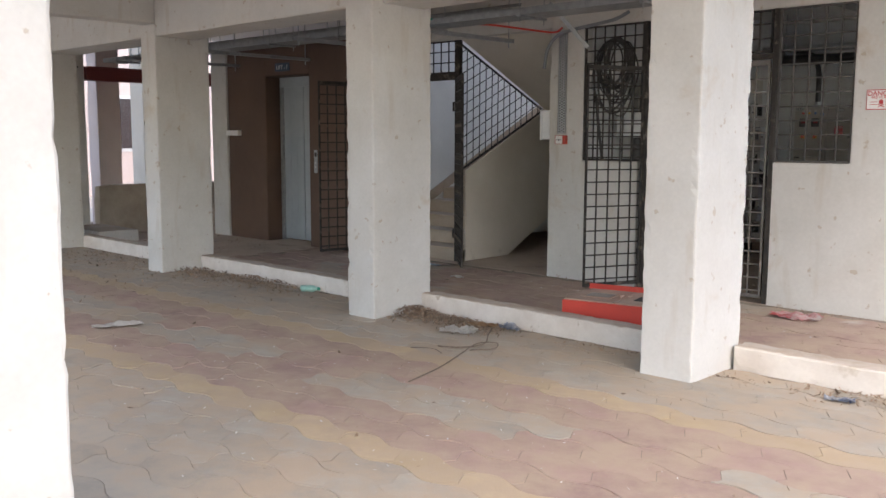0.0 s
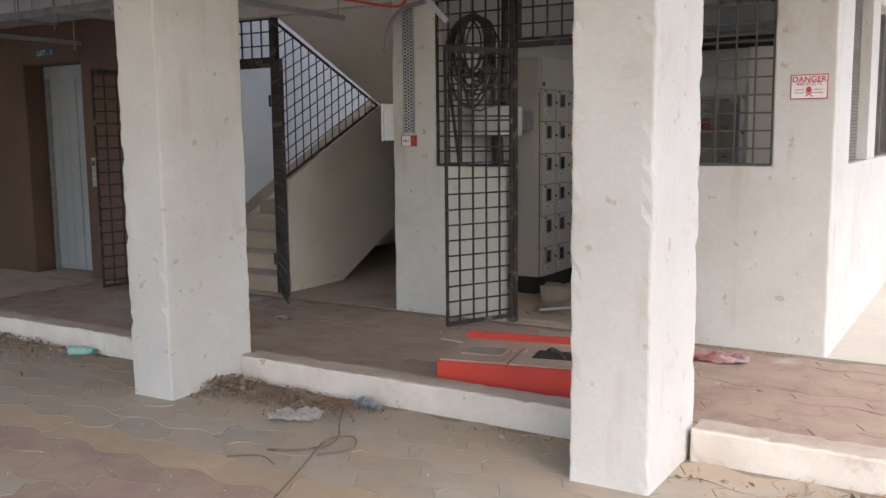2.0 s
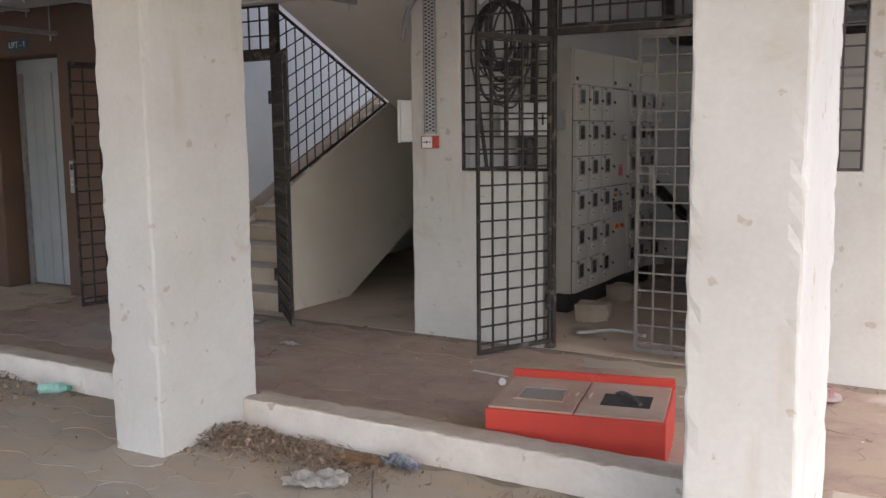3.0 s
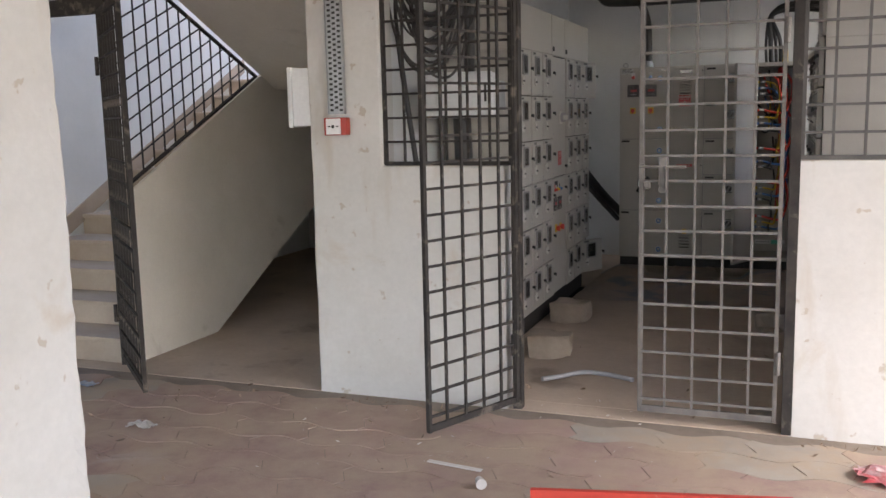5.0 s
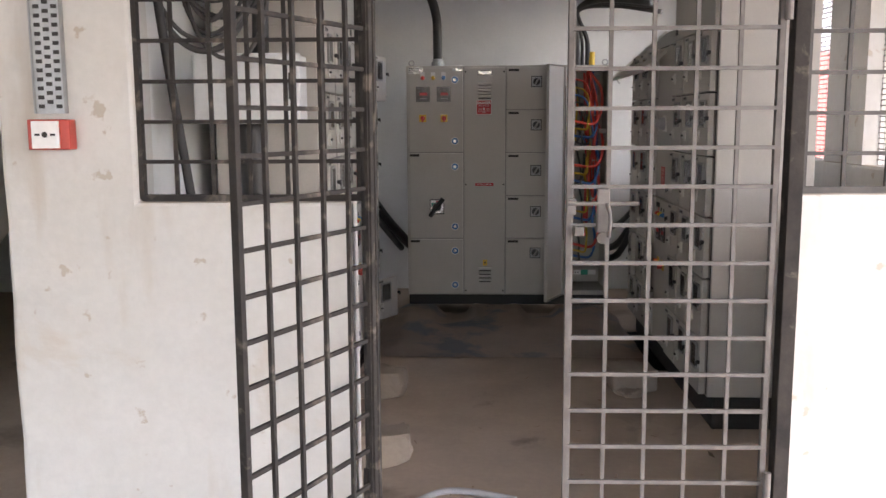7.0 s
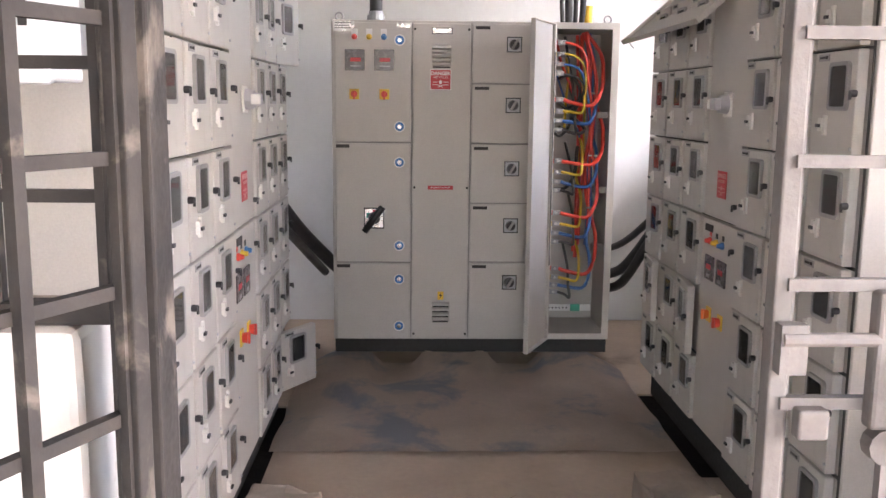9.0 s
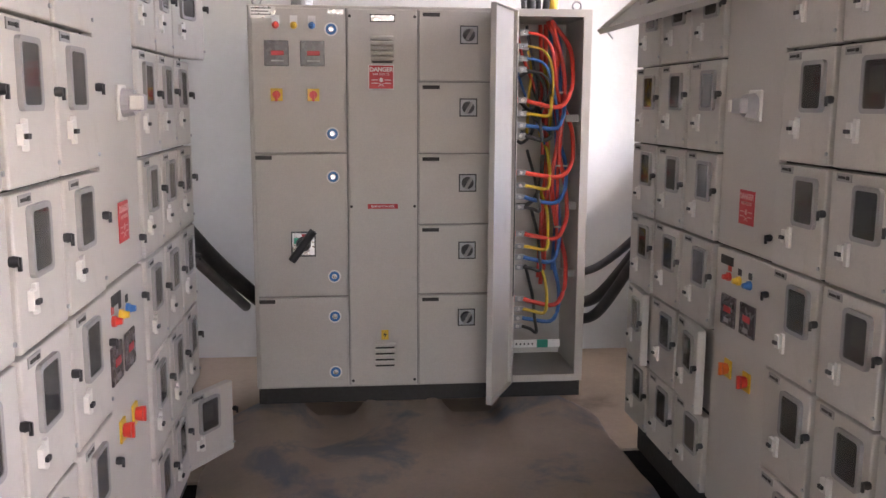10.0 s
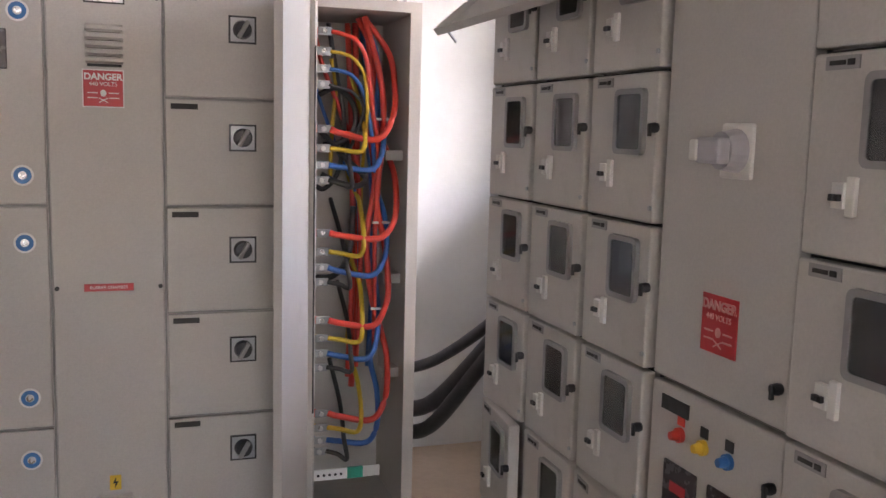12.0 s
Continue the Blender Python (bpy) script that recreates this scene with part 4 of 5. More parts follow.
# terminals and cables of the open compartment
groups = (1.650, 1.372, 1.068, 0.806, 0.520)
inks = ((M_CABRED, 0.0), (M_CABYEL, -0.056), (M_CABBLUE, -0.105), (M_CABLE, -0.150))
rnd = random.Random(11)
for gi, gz in enumerate(groups):
    for ci, (m_, dz) in enumerate(inks):
        z = gz + dz * (1.0 if gi != 4 else 0.85)
        yb = 0.050 + 0.008 * ci
        part("phase_sleeve", boxes((HINGE + 0.006, HINGE + 0.036, yb - 0.006, yb + 0.006, z - 0.011, z + 0.011)), m_, comp)
        lug = part("cable_lug", boxes((HINGE + 0.030, HINGE + 0.072, yb - 0.010, yb - 0.004, z - 0.012, z + 0.012), bevel=0.002), M_GALV, comp)
        bm = bmesh.new()
        cyl(bm, (HINGE + 0.048, yb - 0.020, z), (HINGE + 0.048, yb - 0.010, z), 0.0075, 6)
        part("bolt", bm, M_CHROME, lug)
        y_run = (0.075, 0.225, 0.13, 0.27)[ci] + 0.028 * (gi % 3)
        sag = rnd.uniform(0.006, 0.026)
        run = HINGE + (0.215, 0.205, 0.235, 0.165)[ci] + rnd.uniform(-0.012, 0.014)
        start = [(HINGE + 0.068, yb - 0.007, z), (HINGE + 0.105, yb - 0.012, z - sag * 0.5)]
        if gi == 0:        # the top group bends down into the bundle
            pts = start + [(HINGE + 0.140, yb - 0.015, z - 0.022), (HINGE + 0.172, yb - 0.01, z - 0.075), (run - 0.025, yb, z - 0.20)]
            zz = z - 0.38
            while zz > 0.62 + 0.2 * ci:
                pts.append((run + rnd.uniform(-0.012, 0.010), y_run, zz))
                zz -= 0.19
        else:              # the others swing out and rise
            out = (0.268, 0.205, 0.248, 0.150)[ci] + rnd.uniform(-0.02, 0.012)
            pts = start + [(HINGE + 0.05 + out * 0.58, yb - 0.03, z - sag), (HINGE + out - 0.018, yb - 0.03, z + 0.045), (HINGE + out, (yb + y_run) / 2, z + 0.125 + rnd.uniform(-0.02, 0.03)),
                           (HINGE + out - 0.012, y_run, z + 0.23)]
            zz = z + 0.36
            while zz < min(1.60, z + (9, 0.5, 9, 0.3)[ci]):
                pts.append((run + rnd.uniform(-0.014, 0.012), y_run, zz))
                zz += 0.17
            if ci in (0, 2):
                pts.append((run - 0.03 + rnd.uniform(-0.02, 0.02), y_run + 0.02, 1.705))
            if pts[-1][2] - pts[-2][2] < 0.03:
                del pts[-2]
        bm = bmesh.new()
        tube(bm, pts, (0.0098, 0.0076, 0.0090, 0.0072)[ci] * (1.0 if gi else 0.72), 8, 5)
        part("cable", bm, m_, comp)
        part("phase_barrier", boxes((HINGE + 0.006, HINGE + 0.020, yb - 0.004, yb + 0.004, z - 0.046, z - 0.013)), M_BLACK, comp)
# loose black and coloured runs behind the terminals
for m_, r, pts in (
        (M_CABLE, 0.011, ((0.012, 0.16, 1.415), (0.07, 0.14, 1.355), (0.13, 0.11, 1.285), (0.185, 0.09, 1.232), (0.165, 0.09, 1.205), (0.11, 0.11, 1.212), (0.06, 0.13, 1.236))),
        (M_CABLE, 0.010, ((0.06, 0.17, 1.475), (0.11, 0.15, 1.495), (0.155, 0.13, 1.45), (0.16, 0.12, 1.38), (0.12, 0.13, 1.335), (0.07, 0.15, 1.325))),
        (M_CABLE, 0.009, ((0.09, 0.19, 1.69), (0.115, 0.19, 1.55), (0.14, 0.18, 1.40), (0.125, 0.18, 1.25), (0.08, 0.18, 1.19), (0.045, 0.17, 1.205))),
        (M_CABLE, 0.012, ((0.17, 0.10, 1.50), (0.185, 0.09, 1.44), (0.175, 0.09, 1.37), (0.12, 0.11, 1.355))),
        (M_CABRED, 0.009, ((0.05, 0.20, 1.66), (0.075, 0.19, 1.56), (0.125, 0.19, 1.44), (0.18, 0.19, 1.28), (0.20, 0.19, 1.0), (0.19, 0.19, 0.62))),
        (M_CABBLUE, 0.007, ((0.05, 0.21, 1.52), (0.08, 0.21, 1.43), (0.13, 0.21, 1.30), (0.19, 0.20, 1.15), (0.20, 0.20, 0.8))),
        (M_CABYEL, 0.008, ((0.10, 0.19, 1.585), (0.115, 0.19, 1.50), (0.105, 0.19, 1.38), (0.10, 0.19, 1.22))),
        (M_CABLE, 0.011, ((0.05, 0.17, 0.915), (0.11, 0.15, 0.925), (0.15, 0.13, 1.0), (0.16, 0.13, 1.14))),
        (M_CABRED, 0.012, ((0.185, 0.24, 1.70), (0.19, 0.22, 1.3), (0.20, 0.22, 0.9), (0.18, 0.21, 0.55))),
        (M_CABRED, 0.011, ((0.165, 0.26, 1.70), (0.18, 0.24, 1.3), (0.185, 0.24, 0.9), (0.17, 0.22, 0.58))),
        (M_CABBLUE, 0.012, ((0.21, 0.25, 1.70), (0.235, 0.22, 1.3), (0.245, 0.2, 0.95), (0.23, 0.19, 0.62)))):
    bm = bmesh.new()
    tube(bm, [(HINGE + p, q, s) for p, q, s in pts], r * 0.85, 8, 5)
    part("cable", bm, m_, comp)
for z in (1.405, 1.095, 0.83):
    part("cable_tie", boxes((HINGE + 0.205, HINGE + 0.262, 0.068, 0.072, z - 0.004, z + 0.004), bevel=0.001), M_WHITE, comp)
eb = part("earth_bar", boxes((HINGE + 0.02, HINGE + 0.25, 0.10, 0.106, 0.285, 0.318)), M_WHITE, comp, "white strip with holes")
part("green_tape", boxes((HINGE + 0.145, HINGE + 0.195, 0.098, 0.108, 0.284, 0.319)), M_GREEN, eb)
for k in range(6):
    disc(0.0045, 0.0995, 0.098, M_GAP, eb, "hole", Matrix.Translation((HINGE + 0.035 + 0.018 * k, 0, 0.301)), seg=8)
for z in (1.30, 0.92, 0.62):
    part("bracket", boxes((BX1 - 0.075, BX1 - 0.021, 0.10, 0.16, z - 0.018, z + 0.012)), M_PANEL, comp)
part("gland_plate", boxes((BX1 - 0.10, BX1 - 0.05, 0.30, 0.36, 1.55, 1.69)), M_GALV, comp)

# cables that leave the panels
def cable(label, pts, r, material=M_CABLE, name="cable"):
    bm = bmesh.new()
    tube(bm, pts, r, 10, 6)
    return tagged(part(name, bm, material), label, "cable")


cable("thick black cable rising from the incomer panel", [(-4.238, 10.97, BZ1 + 0.04), (-4.24, 10.97, 1.95), (-4.25, 10.99, 2.1), (-4.30, 11.05, 2.25), (-4.38, 11.1, 2.36), (-4.6, 11.1, 2.42)], 0.032)
gl = thing("cable_gland", "brass cable gland under a thick cable", "gland", Matrix.Translation((-4.238, 10.97, BZ1)))
bm = bmesh.new()
cyl(bm, (0, 0, 0), (0, 0, 0.035), 0.045, 16)
cyl(bm, (0, 0, 0.035), (0, 0, 0.055), 0.036, 16)
part("gland_body", bm, M_GALV, gl)
for k in range(4):
    x = -3.30 + 0.035 * k
    cable("black cable looping up from the open compartment", [(x, 10.98 + 0.02 * k, BZ1 - 0.02), (x - 0.01, 10.98, 1.92), (x + 0.02 - 0.03 * k, 11.0, 2.12), (x + 0.16, 10.9, 2.2 - 0.02 * k), (x + 0.45, 10.75, 2.17 - 0.03 * k)],
          (0.011, 0.02, 0.012, 0.016)[k])
gl2 = thing("cable_gland", "yellow cable gland on the panel roof", "gland", Matrix.Translation((-3.165, 11.03, BZ1)))
bm = bmesh.new()
cyl(bm, (0, 0, 0), (0, 0, 0.10), 0.024, 14)
part("gland_body", bm, M_YEL, gl2)
cable("thick black cable sagging from the feeder panel to the wall", [(-4.72, 10.28, 1.06), (-4.70, 10.55, 0.92), (-4.61, 10.88, 0.70), (-4.50, 11.12, 0.52), (-4.46, 11.2, 0.46)], 0.034)
cable("dusty cable strapped beside the thick one", [(-4.75, 10.28, 0.99), (-4.73, 10.58, 0.85), (-4.62, 10.92, 0.62), (-4.52, 11.16, 0.44)], 0.022, M_CABLEGREY)
for k in range(3):
    z0 = (0.585, 0.45, 0.375)[k]
    cable("black cable rising from the open compartment to the feeder panel", [(-3.04, 11.06, z0), (-2.97, 10.88, z0 + 0.07), (-2.90, 10.66, z0 + (0.21, 0.27, 0.31)[k]), (-2.86, 10.48, 0.93 - 0.03 * k), (-2.84, 10.36, 1.03 - 0.03 * k)], (0.018, 0.026, 0.024)[k])

# ---------- switch room, other things ----------
# rubber sheet on the trench before the incomer panel
bm = bmesh.new()
NX, NY = 60, 44
grid = []
for j in range(NY + 1):
    row = []
    for i in range(NX + 1):
        u, v = i / NX, j / NY
        x = -4.60 + 1.605 * u + 0.02 * noise.noise(Vector((v * 5, 2, 0)))
        y = 9.68 + 1.18 * v + 0.02 * noise.noise(Vector((u * 6, 7, 0)))
        z = 0.035 + 0.024 * noise.noise(Vector((u * 3.1, v * 2.2, 3.3))) + 0.008 * noise.noise(Vector((u * 9, v * 7, 1.3)))
        dip = max(0.0, 1 - ((x + 4.12) / 0.14) ** 2) + max(0.0, 1 - ((x + 3.53) / 0.14) ** 2)
        fold = max(0.0, 1 - abs(x + 3.99 + 0.25 * (1 - v)) / 0.09) + max(0.0, 1 - abs(x + 3.71 - 0.2 * (1 - v)) / 0.08)
        z += max(0.0, v - 0.45) ** 1.4 * 2.4 * (0.044 + 0.018 * fold - 0.060 * min(dip * 1.5, 1.0))
        hem = min(1.0, min(u, 1 - u) / 0.10, v / 0.14)
        z = max(0.009 + (z - 0.009) * hem, 0.009)
        row.append(bm.verts.new((x, y, z)))
    grid.append(row)
for j in range(NY):
    for i in range(NX):
        f = bm.faces.new((grid[j][i], grid[j][i + 1], grid[j + 1][i + 1], grid[j + 1][i]))
        f.smooth = True
bmesh.ops.solidify(bm, geom=bm.faces[:], thickness=0.006)
M_MAT = mat("dusty_blue_rubber", (0.62, 0.52, 0.43), (0.52, 0.435, 0.36), scale=3, rough=0.75, bump=0.25, fine=70, stain=(0.22, 0.27, 0.33), stain_at=0.51, stain_scale=2.6)
tagged(part("rubber_mat", bm, M_MAT), "buckled blue-grey rubber sheet under brown dust", "mat")

M_BLOCK = mat("dusty_block", (0.40, 0.335, 0.265), (0.30, 0.25, 0.20), scale=6, rough=0.95, bump=0.5, fine=40)
for nm, x, y, sx, sy, sz, rz in (("a", -4.37, 8.10, 0.25, 0.20, 0.13, 12), ("b", -4.45, 9.0, 0.24, 0.2, 0.13, -6), ("c", -3.17, 9.14, 0.23, 0.24, 0.11, 4), ("d", -3.20, 8.99, 0.13, 0.09, 0.03, 25)):
    b = part("concrete_block", rough((-sx / 2, sx / 2, -sy / 2, sy / 2, -0.003, sz), step=0.06, amp=0.008), M_BLOCK, None, "", pose(x, y, 0.002, 0, 0, rz))
    tagged(b, "loose dusty concrete block beside a panel", "block", "loose blocks")
bm = bmesh.new()
tube(bm, [(-4.28, 7.56, 0.014), (-4.2, 7.64, 0.014), (-4.1, 7.74, 0.016), (-3.98, 7.74, 0.015), (-3.83, 7.68, 0.014)], 0.0125, 10, 6)
tagged(part("conduit", bm, mat("grey_pvc", (0.42, 0.42, 0.42), rough=0.5, bump=0.05)), "bent grey plastic conduit lying on the floor", "pipe")

# white distribution box by the near end of the feeder panel
db = thing("distribution_box", "white enamelled distribution box with a slotted lid", "distribution box", Matrix.Translation((-4.955, 7.72, 1.372)))
part("body", boxes((0, 0.365, 0.03, 0.16, 0, 0.233), bevel=0.006), M_WHITEBOX, db)
part("lid", boxes((-0.005, 0.37, 0.0, 0.03, -0.005, 0.238), bevel=0.008), M_WHITEBOX, db)
part("slot", boxes((0.330, 0.343, -0.002, 0.001, 0.08, 0.17)), M_GAP, db)
part("mounting_bracket", boxes((0.10, 0.13, 0.16, 0.53, 0.05, 0.20), (0.26, 0.29, 0.16, 0.53, 0.05, 0.20)), M_GALV, db)
cable("black cable bundle dropping below the distribution box", [(-4.78, 7.80, 1.38), (-4.77, 7.80, 1.1), (-4.74, 7.82, 0.6), (-4.72, 7.9, 0.06)], 0.05)
cable("black cable dropping through the ceiling space", [(-4.74, 7.86, 2.6), (-4.74, 7.86, 2.2), (-4.75, 7.85, 1.60)], 0.03)
cable("thin black cable leaning behind the bars", [(-4.93, 7.30, 1.78), (-4.90, 7.31, 1.5), (-4.84, 7.33, 1.0), (-4.80, 7.36, 0.5), (-4.79, 7.4, 0.02)], 0.014)
# coiled cables hung behind the bars
rnd = random.Random(4)
coil = thing("cable_coil", "coil of dusty black cable hung behind the bars", "cable coil", Matrix.Translation((-4.80, 7.42, 1.93)))
for k in range(16):
    bm = bmesh.new()
    rx, rz_ = rnd.uniform(0.10, 0.20), rnd.uniform(0.20, 0.37)
    lean = rnd.uniform(-0.25, 0.25)
    off = Vector((rnd.uniform(-0.03, 0.05), 0.008 * (k - 8), 0.36 - rz_ + rnd.uniform(-0.02, 0.02)))
    loop = []
    for q in range(17):
        a = 2 * math.pi * q / 16
        wob = 1 + 0.10 * noise.noise(Vector((math.cos(a), math.sin(a), k * 3.1)))
        loop.append(off + Vector((rx * wob * math.sin(a) + lean * 0.2 * rz_ * (1 - math.cos(a)), 0.03 * math.sin(a + k), rz_ * wob * math.cos(a))))
    tube(bm, loop, rnd.uniform(0.006, 0.012), 6, 4)
    part("turn", bm, M_CABLEGREY if k % 3 else M_CABLE, coil)
bm = bmesh.new()
cyl(bm, (0, 0.0, 0.33), (0, 0.0, 0.92), 0.006, 6)
part("hook", bm, M_GALV, coil)


# ---------- cable trays ----------
def tray(label, length, width, at, rods_at, holes=False):
    t = thing("cable_tray", label, "cable tray", at, "cable trays")
    part("bed", boxes((0, length, 0, width, 0, 0.002)), M_GALV, t)
    part("flange", boxes((0, length, -0.002, 0.0, 0, 0.055), bevel=0.0), M_GALV, t)
    part("flange", boxes((0, length, width, width + 0.002, 0, 0.055)), M_GALV, t)
    for x in rods_at:
        for y in (-0.012, width + 0.012):
            bm = bmesh.new()
            cyl(bm, (x, y, -0.06), (x, y, TOP - at.translation.z), 0.005, 6)
            part("hanger_rod", bm, M_GALV, t)
        part("hanger_bar", boxes((x - 0.02, x + 0.02, -0.03, width + 0.03, -0.018, -0.002)), M_GALV, t)
    return t


tray("galvanised cable tray hung below the slab along the corridor", 9.6, 0.30, pose(-12.0, 5.85, 2.36), [0.4 + 1.15 * k for k in range(8)])
tray("narrow galvanised cable tray hung over the corridor", 6.6, 0.15, pose(-12.0, 6.45, 2.50), [0.5 + 1.2 * k for k in range(5)])
tray("galvanised cable tray entering the switch room", 5.2, 0.30, pose(-2.75, 6.2, 2.52, 0, 0, 90), [0.3, 1.6, 2.9, 4.2])
tray("galvanised cable tray crossing the switch room", 2.3, 0.30, pose(-4.95, 10.95, 2.42), [0.3, 1.8])
cable("black cable lying along the tray", [(-12.0, 5.95, 2.38), (-9.5, 5.98, 2.378), (-7.0, 5.94, 2.379), (-4.8, 6.0, 2.379), (-2.6, 5.98, 2.378)], 0.016)
cable("dark cable lying along the tray", [(-12.0, 6.06, 2.376), (-9.0, 6.08, 2.376), (-6.0, 6.05, 2.376), (-2.7, 6.07, 2.376)], 0.013, M_CABLEGREY)
cable("green wire trailing over the tray", [(-6.3, 5.83, 2.46), (-6.05, 5.82, 2.43), (-5.8, 5.84, 2.42), (-5.5, 5.9, 2.38), (-5.2, 5.93, 2.372)], 0.012, M_GREEN)
cable("red wire drooping from the tray to the wall", [(-5.75, 6.1, 2.40), (-5.6, 6.5, 2.41), (-5.4, 6.9, 2.38), (-5.25, 7.05, 2.36), (-5.17, 7.07, 2.40)], 0.010, M_CABRED)
cable("grey flexible conduit curving over the wall", [(-5.34, 7.02, 2.02), (-5.31, 7.03, 2.2), (-5.2, 7.03, 2.32), (-5.0, 7.04, 2.37), (-4.6, 7.05, 2.42), (-4.4, 7.0, 2.47)], 0.016, mat("grey_conduit", (0.22, 0.23, 0.24), rough=0.55, bump=0.05), "conduit")
bm = bmesh.new()
box(bm, 0, 0.5, -0.02, 0.02, -0.002, 0.03, m=pose(-4.62, 6.12, 2.46, 0, 48, 20))
tagged(part("steel_channel", bm, M_GALV), "loose steel channel hanging aslant from the tray", "channel")
cable("dark insulated pipe under the room's slab", [(-4.62, 10.6, 2.70), (-4.60, 10.6, 2.45), (-4.54, 10.6, 2.31), (-4.40, 10.6, 2.275), (-3.6, 10.6, 2.27), (-2.27, 10.6, 2.27)], 0.06, M_CABLE, "pipe")

M_STEELPIPE = mat("dull_steel_pipe", (0.30, 0.30, 0.29), (0.22, 0.22, 0.21), scale=10, rough=0.5, metal=0.4, bump=0.1)
for y_, z_, x1_ in ((5.45, 2.56, -2.7), (6.72, 2.60, -5.4), (6.80, 2.53, -5.4)):
    cable("steel conduit run below the slab along the corridor", [(-12.0, y_, z_), (-8.0, y_, z_ - 0.006), (x1_, y_, z_)], 0.014, M_STEELPIPE, "conduit")
for x_ in (-10.4, -8.9, -7.1, -5.7):
    st_ = thing("steel_channel", "galvanised channel bracket across the corridor ceiling", "channel", Matrix.Translation((x_, 5.35, 2.28)), "channel brackets")
    part("bar", boxes((0, 0.04, 0, 1.6, 0, 0.004), (0, 0.004, 0, 1.6, 0.004, 0.035), (0.036, 0.04, 0, 1.6, 0.004, 0.035)), M_GALV, st_)
    for y_ in (0.06, 1.54):
        bm = bmesh.new()
        cyl(bm, (0.02, y_, -0.05), (0.02, y_, TOP - 2.28), 0.006, 8)
        part("hanger_rod", bm, M_GALV, st_)

# ---------- front wall fittings ----------
vt = thing("perforated_tray", "upright perforated galvanised cable tray on the wall", "cable tray", Matrix.Translation((-5.207, FRONT - 0.018, 1.40)))
slots = bmesh.new()
W_T = 0.082
box(slots, 0, W_T, 0.0, 0.002, 0, 0.98)
box(slots, -0.002, 0.0, -0.012, 0.016, 0, 0.98)
box(slots, W_T, W_T + 0.002, -0.012, 0.016, 0, 0.98)
part("bed", slots, M_GALV, vt)
slot_me = mesh("slot", boxes((-0.0085, 0.0085, -0.0012, 0, -0.0055, 0.0055), bevel=0.0), M_GAP)
for k in range(38):
    for c in range(3):
        part("slot", slot_me, None, vt, "", Matrix.Translation((0.016 + 0.025 * c, 0, 0.02 + 0.0248 * k + (0.0124 if c == 1 else 0))))
cp = thing("call_point", "red fire alarm call point with a white face", "fire alarm", Matrix.Translation((-5.165, FRONT, 1.342)))
part("body", boxes((-0.060, 0.060, -0.045, 0.0, -0.042, 0.042), bevel=0.004), mat("alarm_red", (0.45, 0.05, 0.03), rough=0.4, bump=0.03), cp)
part("face", boxes((-0.044, 0.032, -0.056, -0.045, -0.038, 0.038), bevel=0.002), M_WHITE, cp)
bm = bmesh.new()
cyl(bm, (-0.006, -0.056, 0), (-0.006, -0.058, 0), 0.008, 12)
box(bm, -0.034, -0.020, -0.0575, -0.056, -0.003, 0.003)
box(bm, 0.010, 0.024, -0.0575, -0.056, -0.003, 0.003)
part("mark", bm, M_GAP, cp)
jb = thing("junction_box", "white enamelled box on the side of the wall pier", "junction box", Matrix.Translation((PIER, FRONT + 0.02, 1.345)))
part("body", boxes((-0.10, 0.0, 0, 0.13, 0, 0.285), bevel=0.006), M_WHITEBOX, jb)
part("lid", boxes((-0.125, -0.10, -0.006, 0.136, -0.006, 0.291), bevel=0.006), M_WHITEBOX, jb)
sg = thing("warning_sign", "white danger plate with red lettering and skull", "sign", Matrix.Translation((-2.265, FRONT - 0.004, 1.652)))
part("border", boxes((-0.107, 0.107, -0.0015, 0.0, -0.074, 0.074)), M_REDSIGN, sg)
danger_sign(sg, 0, 0, 0.202, 0.136, M_WHITE, M_REDSIGN, -0.0015)

# net in the side opening
net = tagged(new("window_5"), "rusty wire netting stretched over the side opening", "netting", "", "structure")
bm = bmesh.new()
for k in range(51):
    z = 1.17 + 1.19 * k / 50
    box(bm, -2.191, -2.1885, 7.72, 11.62, z - 0.0022, z + 0.0022)
for k in range(80):
    y = 7.72 + 3.90 * k / 79
    box(bm, -2.1885, -2.187, y - 0.0014, y + 0.0014, 1.17, 2.36)
part("netting", bm, M_IRON2, net)
for y in (9.90, 10.88):
    part("mullion", boxes((-2.205, -2.165, y - 0.02, y + 0.02, 1.17, 2.36)), M_IRON2, net)

# ---------- lift lobby ----------
ls = thing("lift_sign", "small dark blue sign reading LIFT - 1", "sign", Matrix.Translation((-9.42, LY - 0.004, 2.235)))
part("plate", boxes((-0.15, 0.15, -0.006, 0, -0.052, 0.052), bevel=0.002), M_SIGNBLUE, ls)
letters("LIFT - 1", 0.075, M_WHITE, ls, Matrix.Translation((0, -0.0075, -0.004)))
lb = thing("lift_button", "brushed steel lift call plate with two buttons", "call plate", Matrix.Translation((-8.77, LY - 0.003, 1.06)))
part("plate", boxes((-0.032, 0.032, -0.006, 0, -0.14, 0.14), bevel=0.003), M_GALV, lb)
part("window", boxes((-0.02, 0.02, -0.008, -0.006, 0.06, 0.11)), M_METER, lb)
for z in (-0.02, -0.07):
    disc(0.012, -0.006, -0.010, M_CHROME, lb, "button", Matrix.Translation((0, 0, z)), seg=14)
br = thing("wall_bracket", "small white bracket on the pier", "bracket", Matrix.Translation((-10.62, LY - 0.01, 1.41)))
part("plate", boxes((-0.02, 0.26, -0.05, 0.01, -0.035, 0.035), bevel=0.006), M_WHITE, br)
structure("wall_pier", rough((-11.05, -10.68, LY - 0.02, 7.32, -0.03, 2.6), step=0.2), M_PLASTER, "whitewashed pier beside the lift wall", "wall")
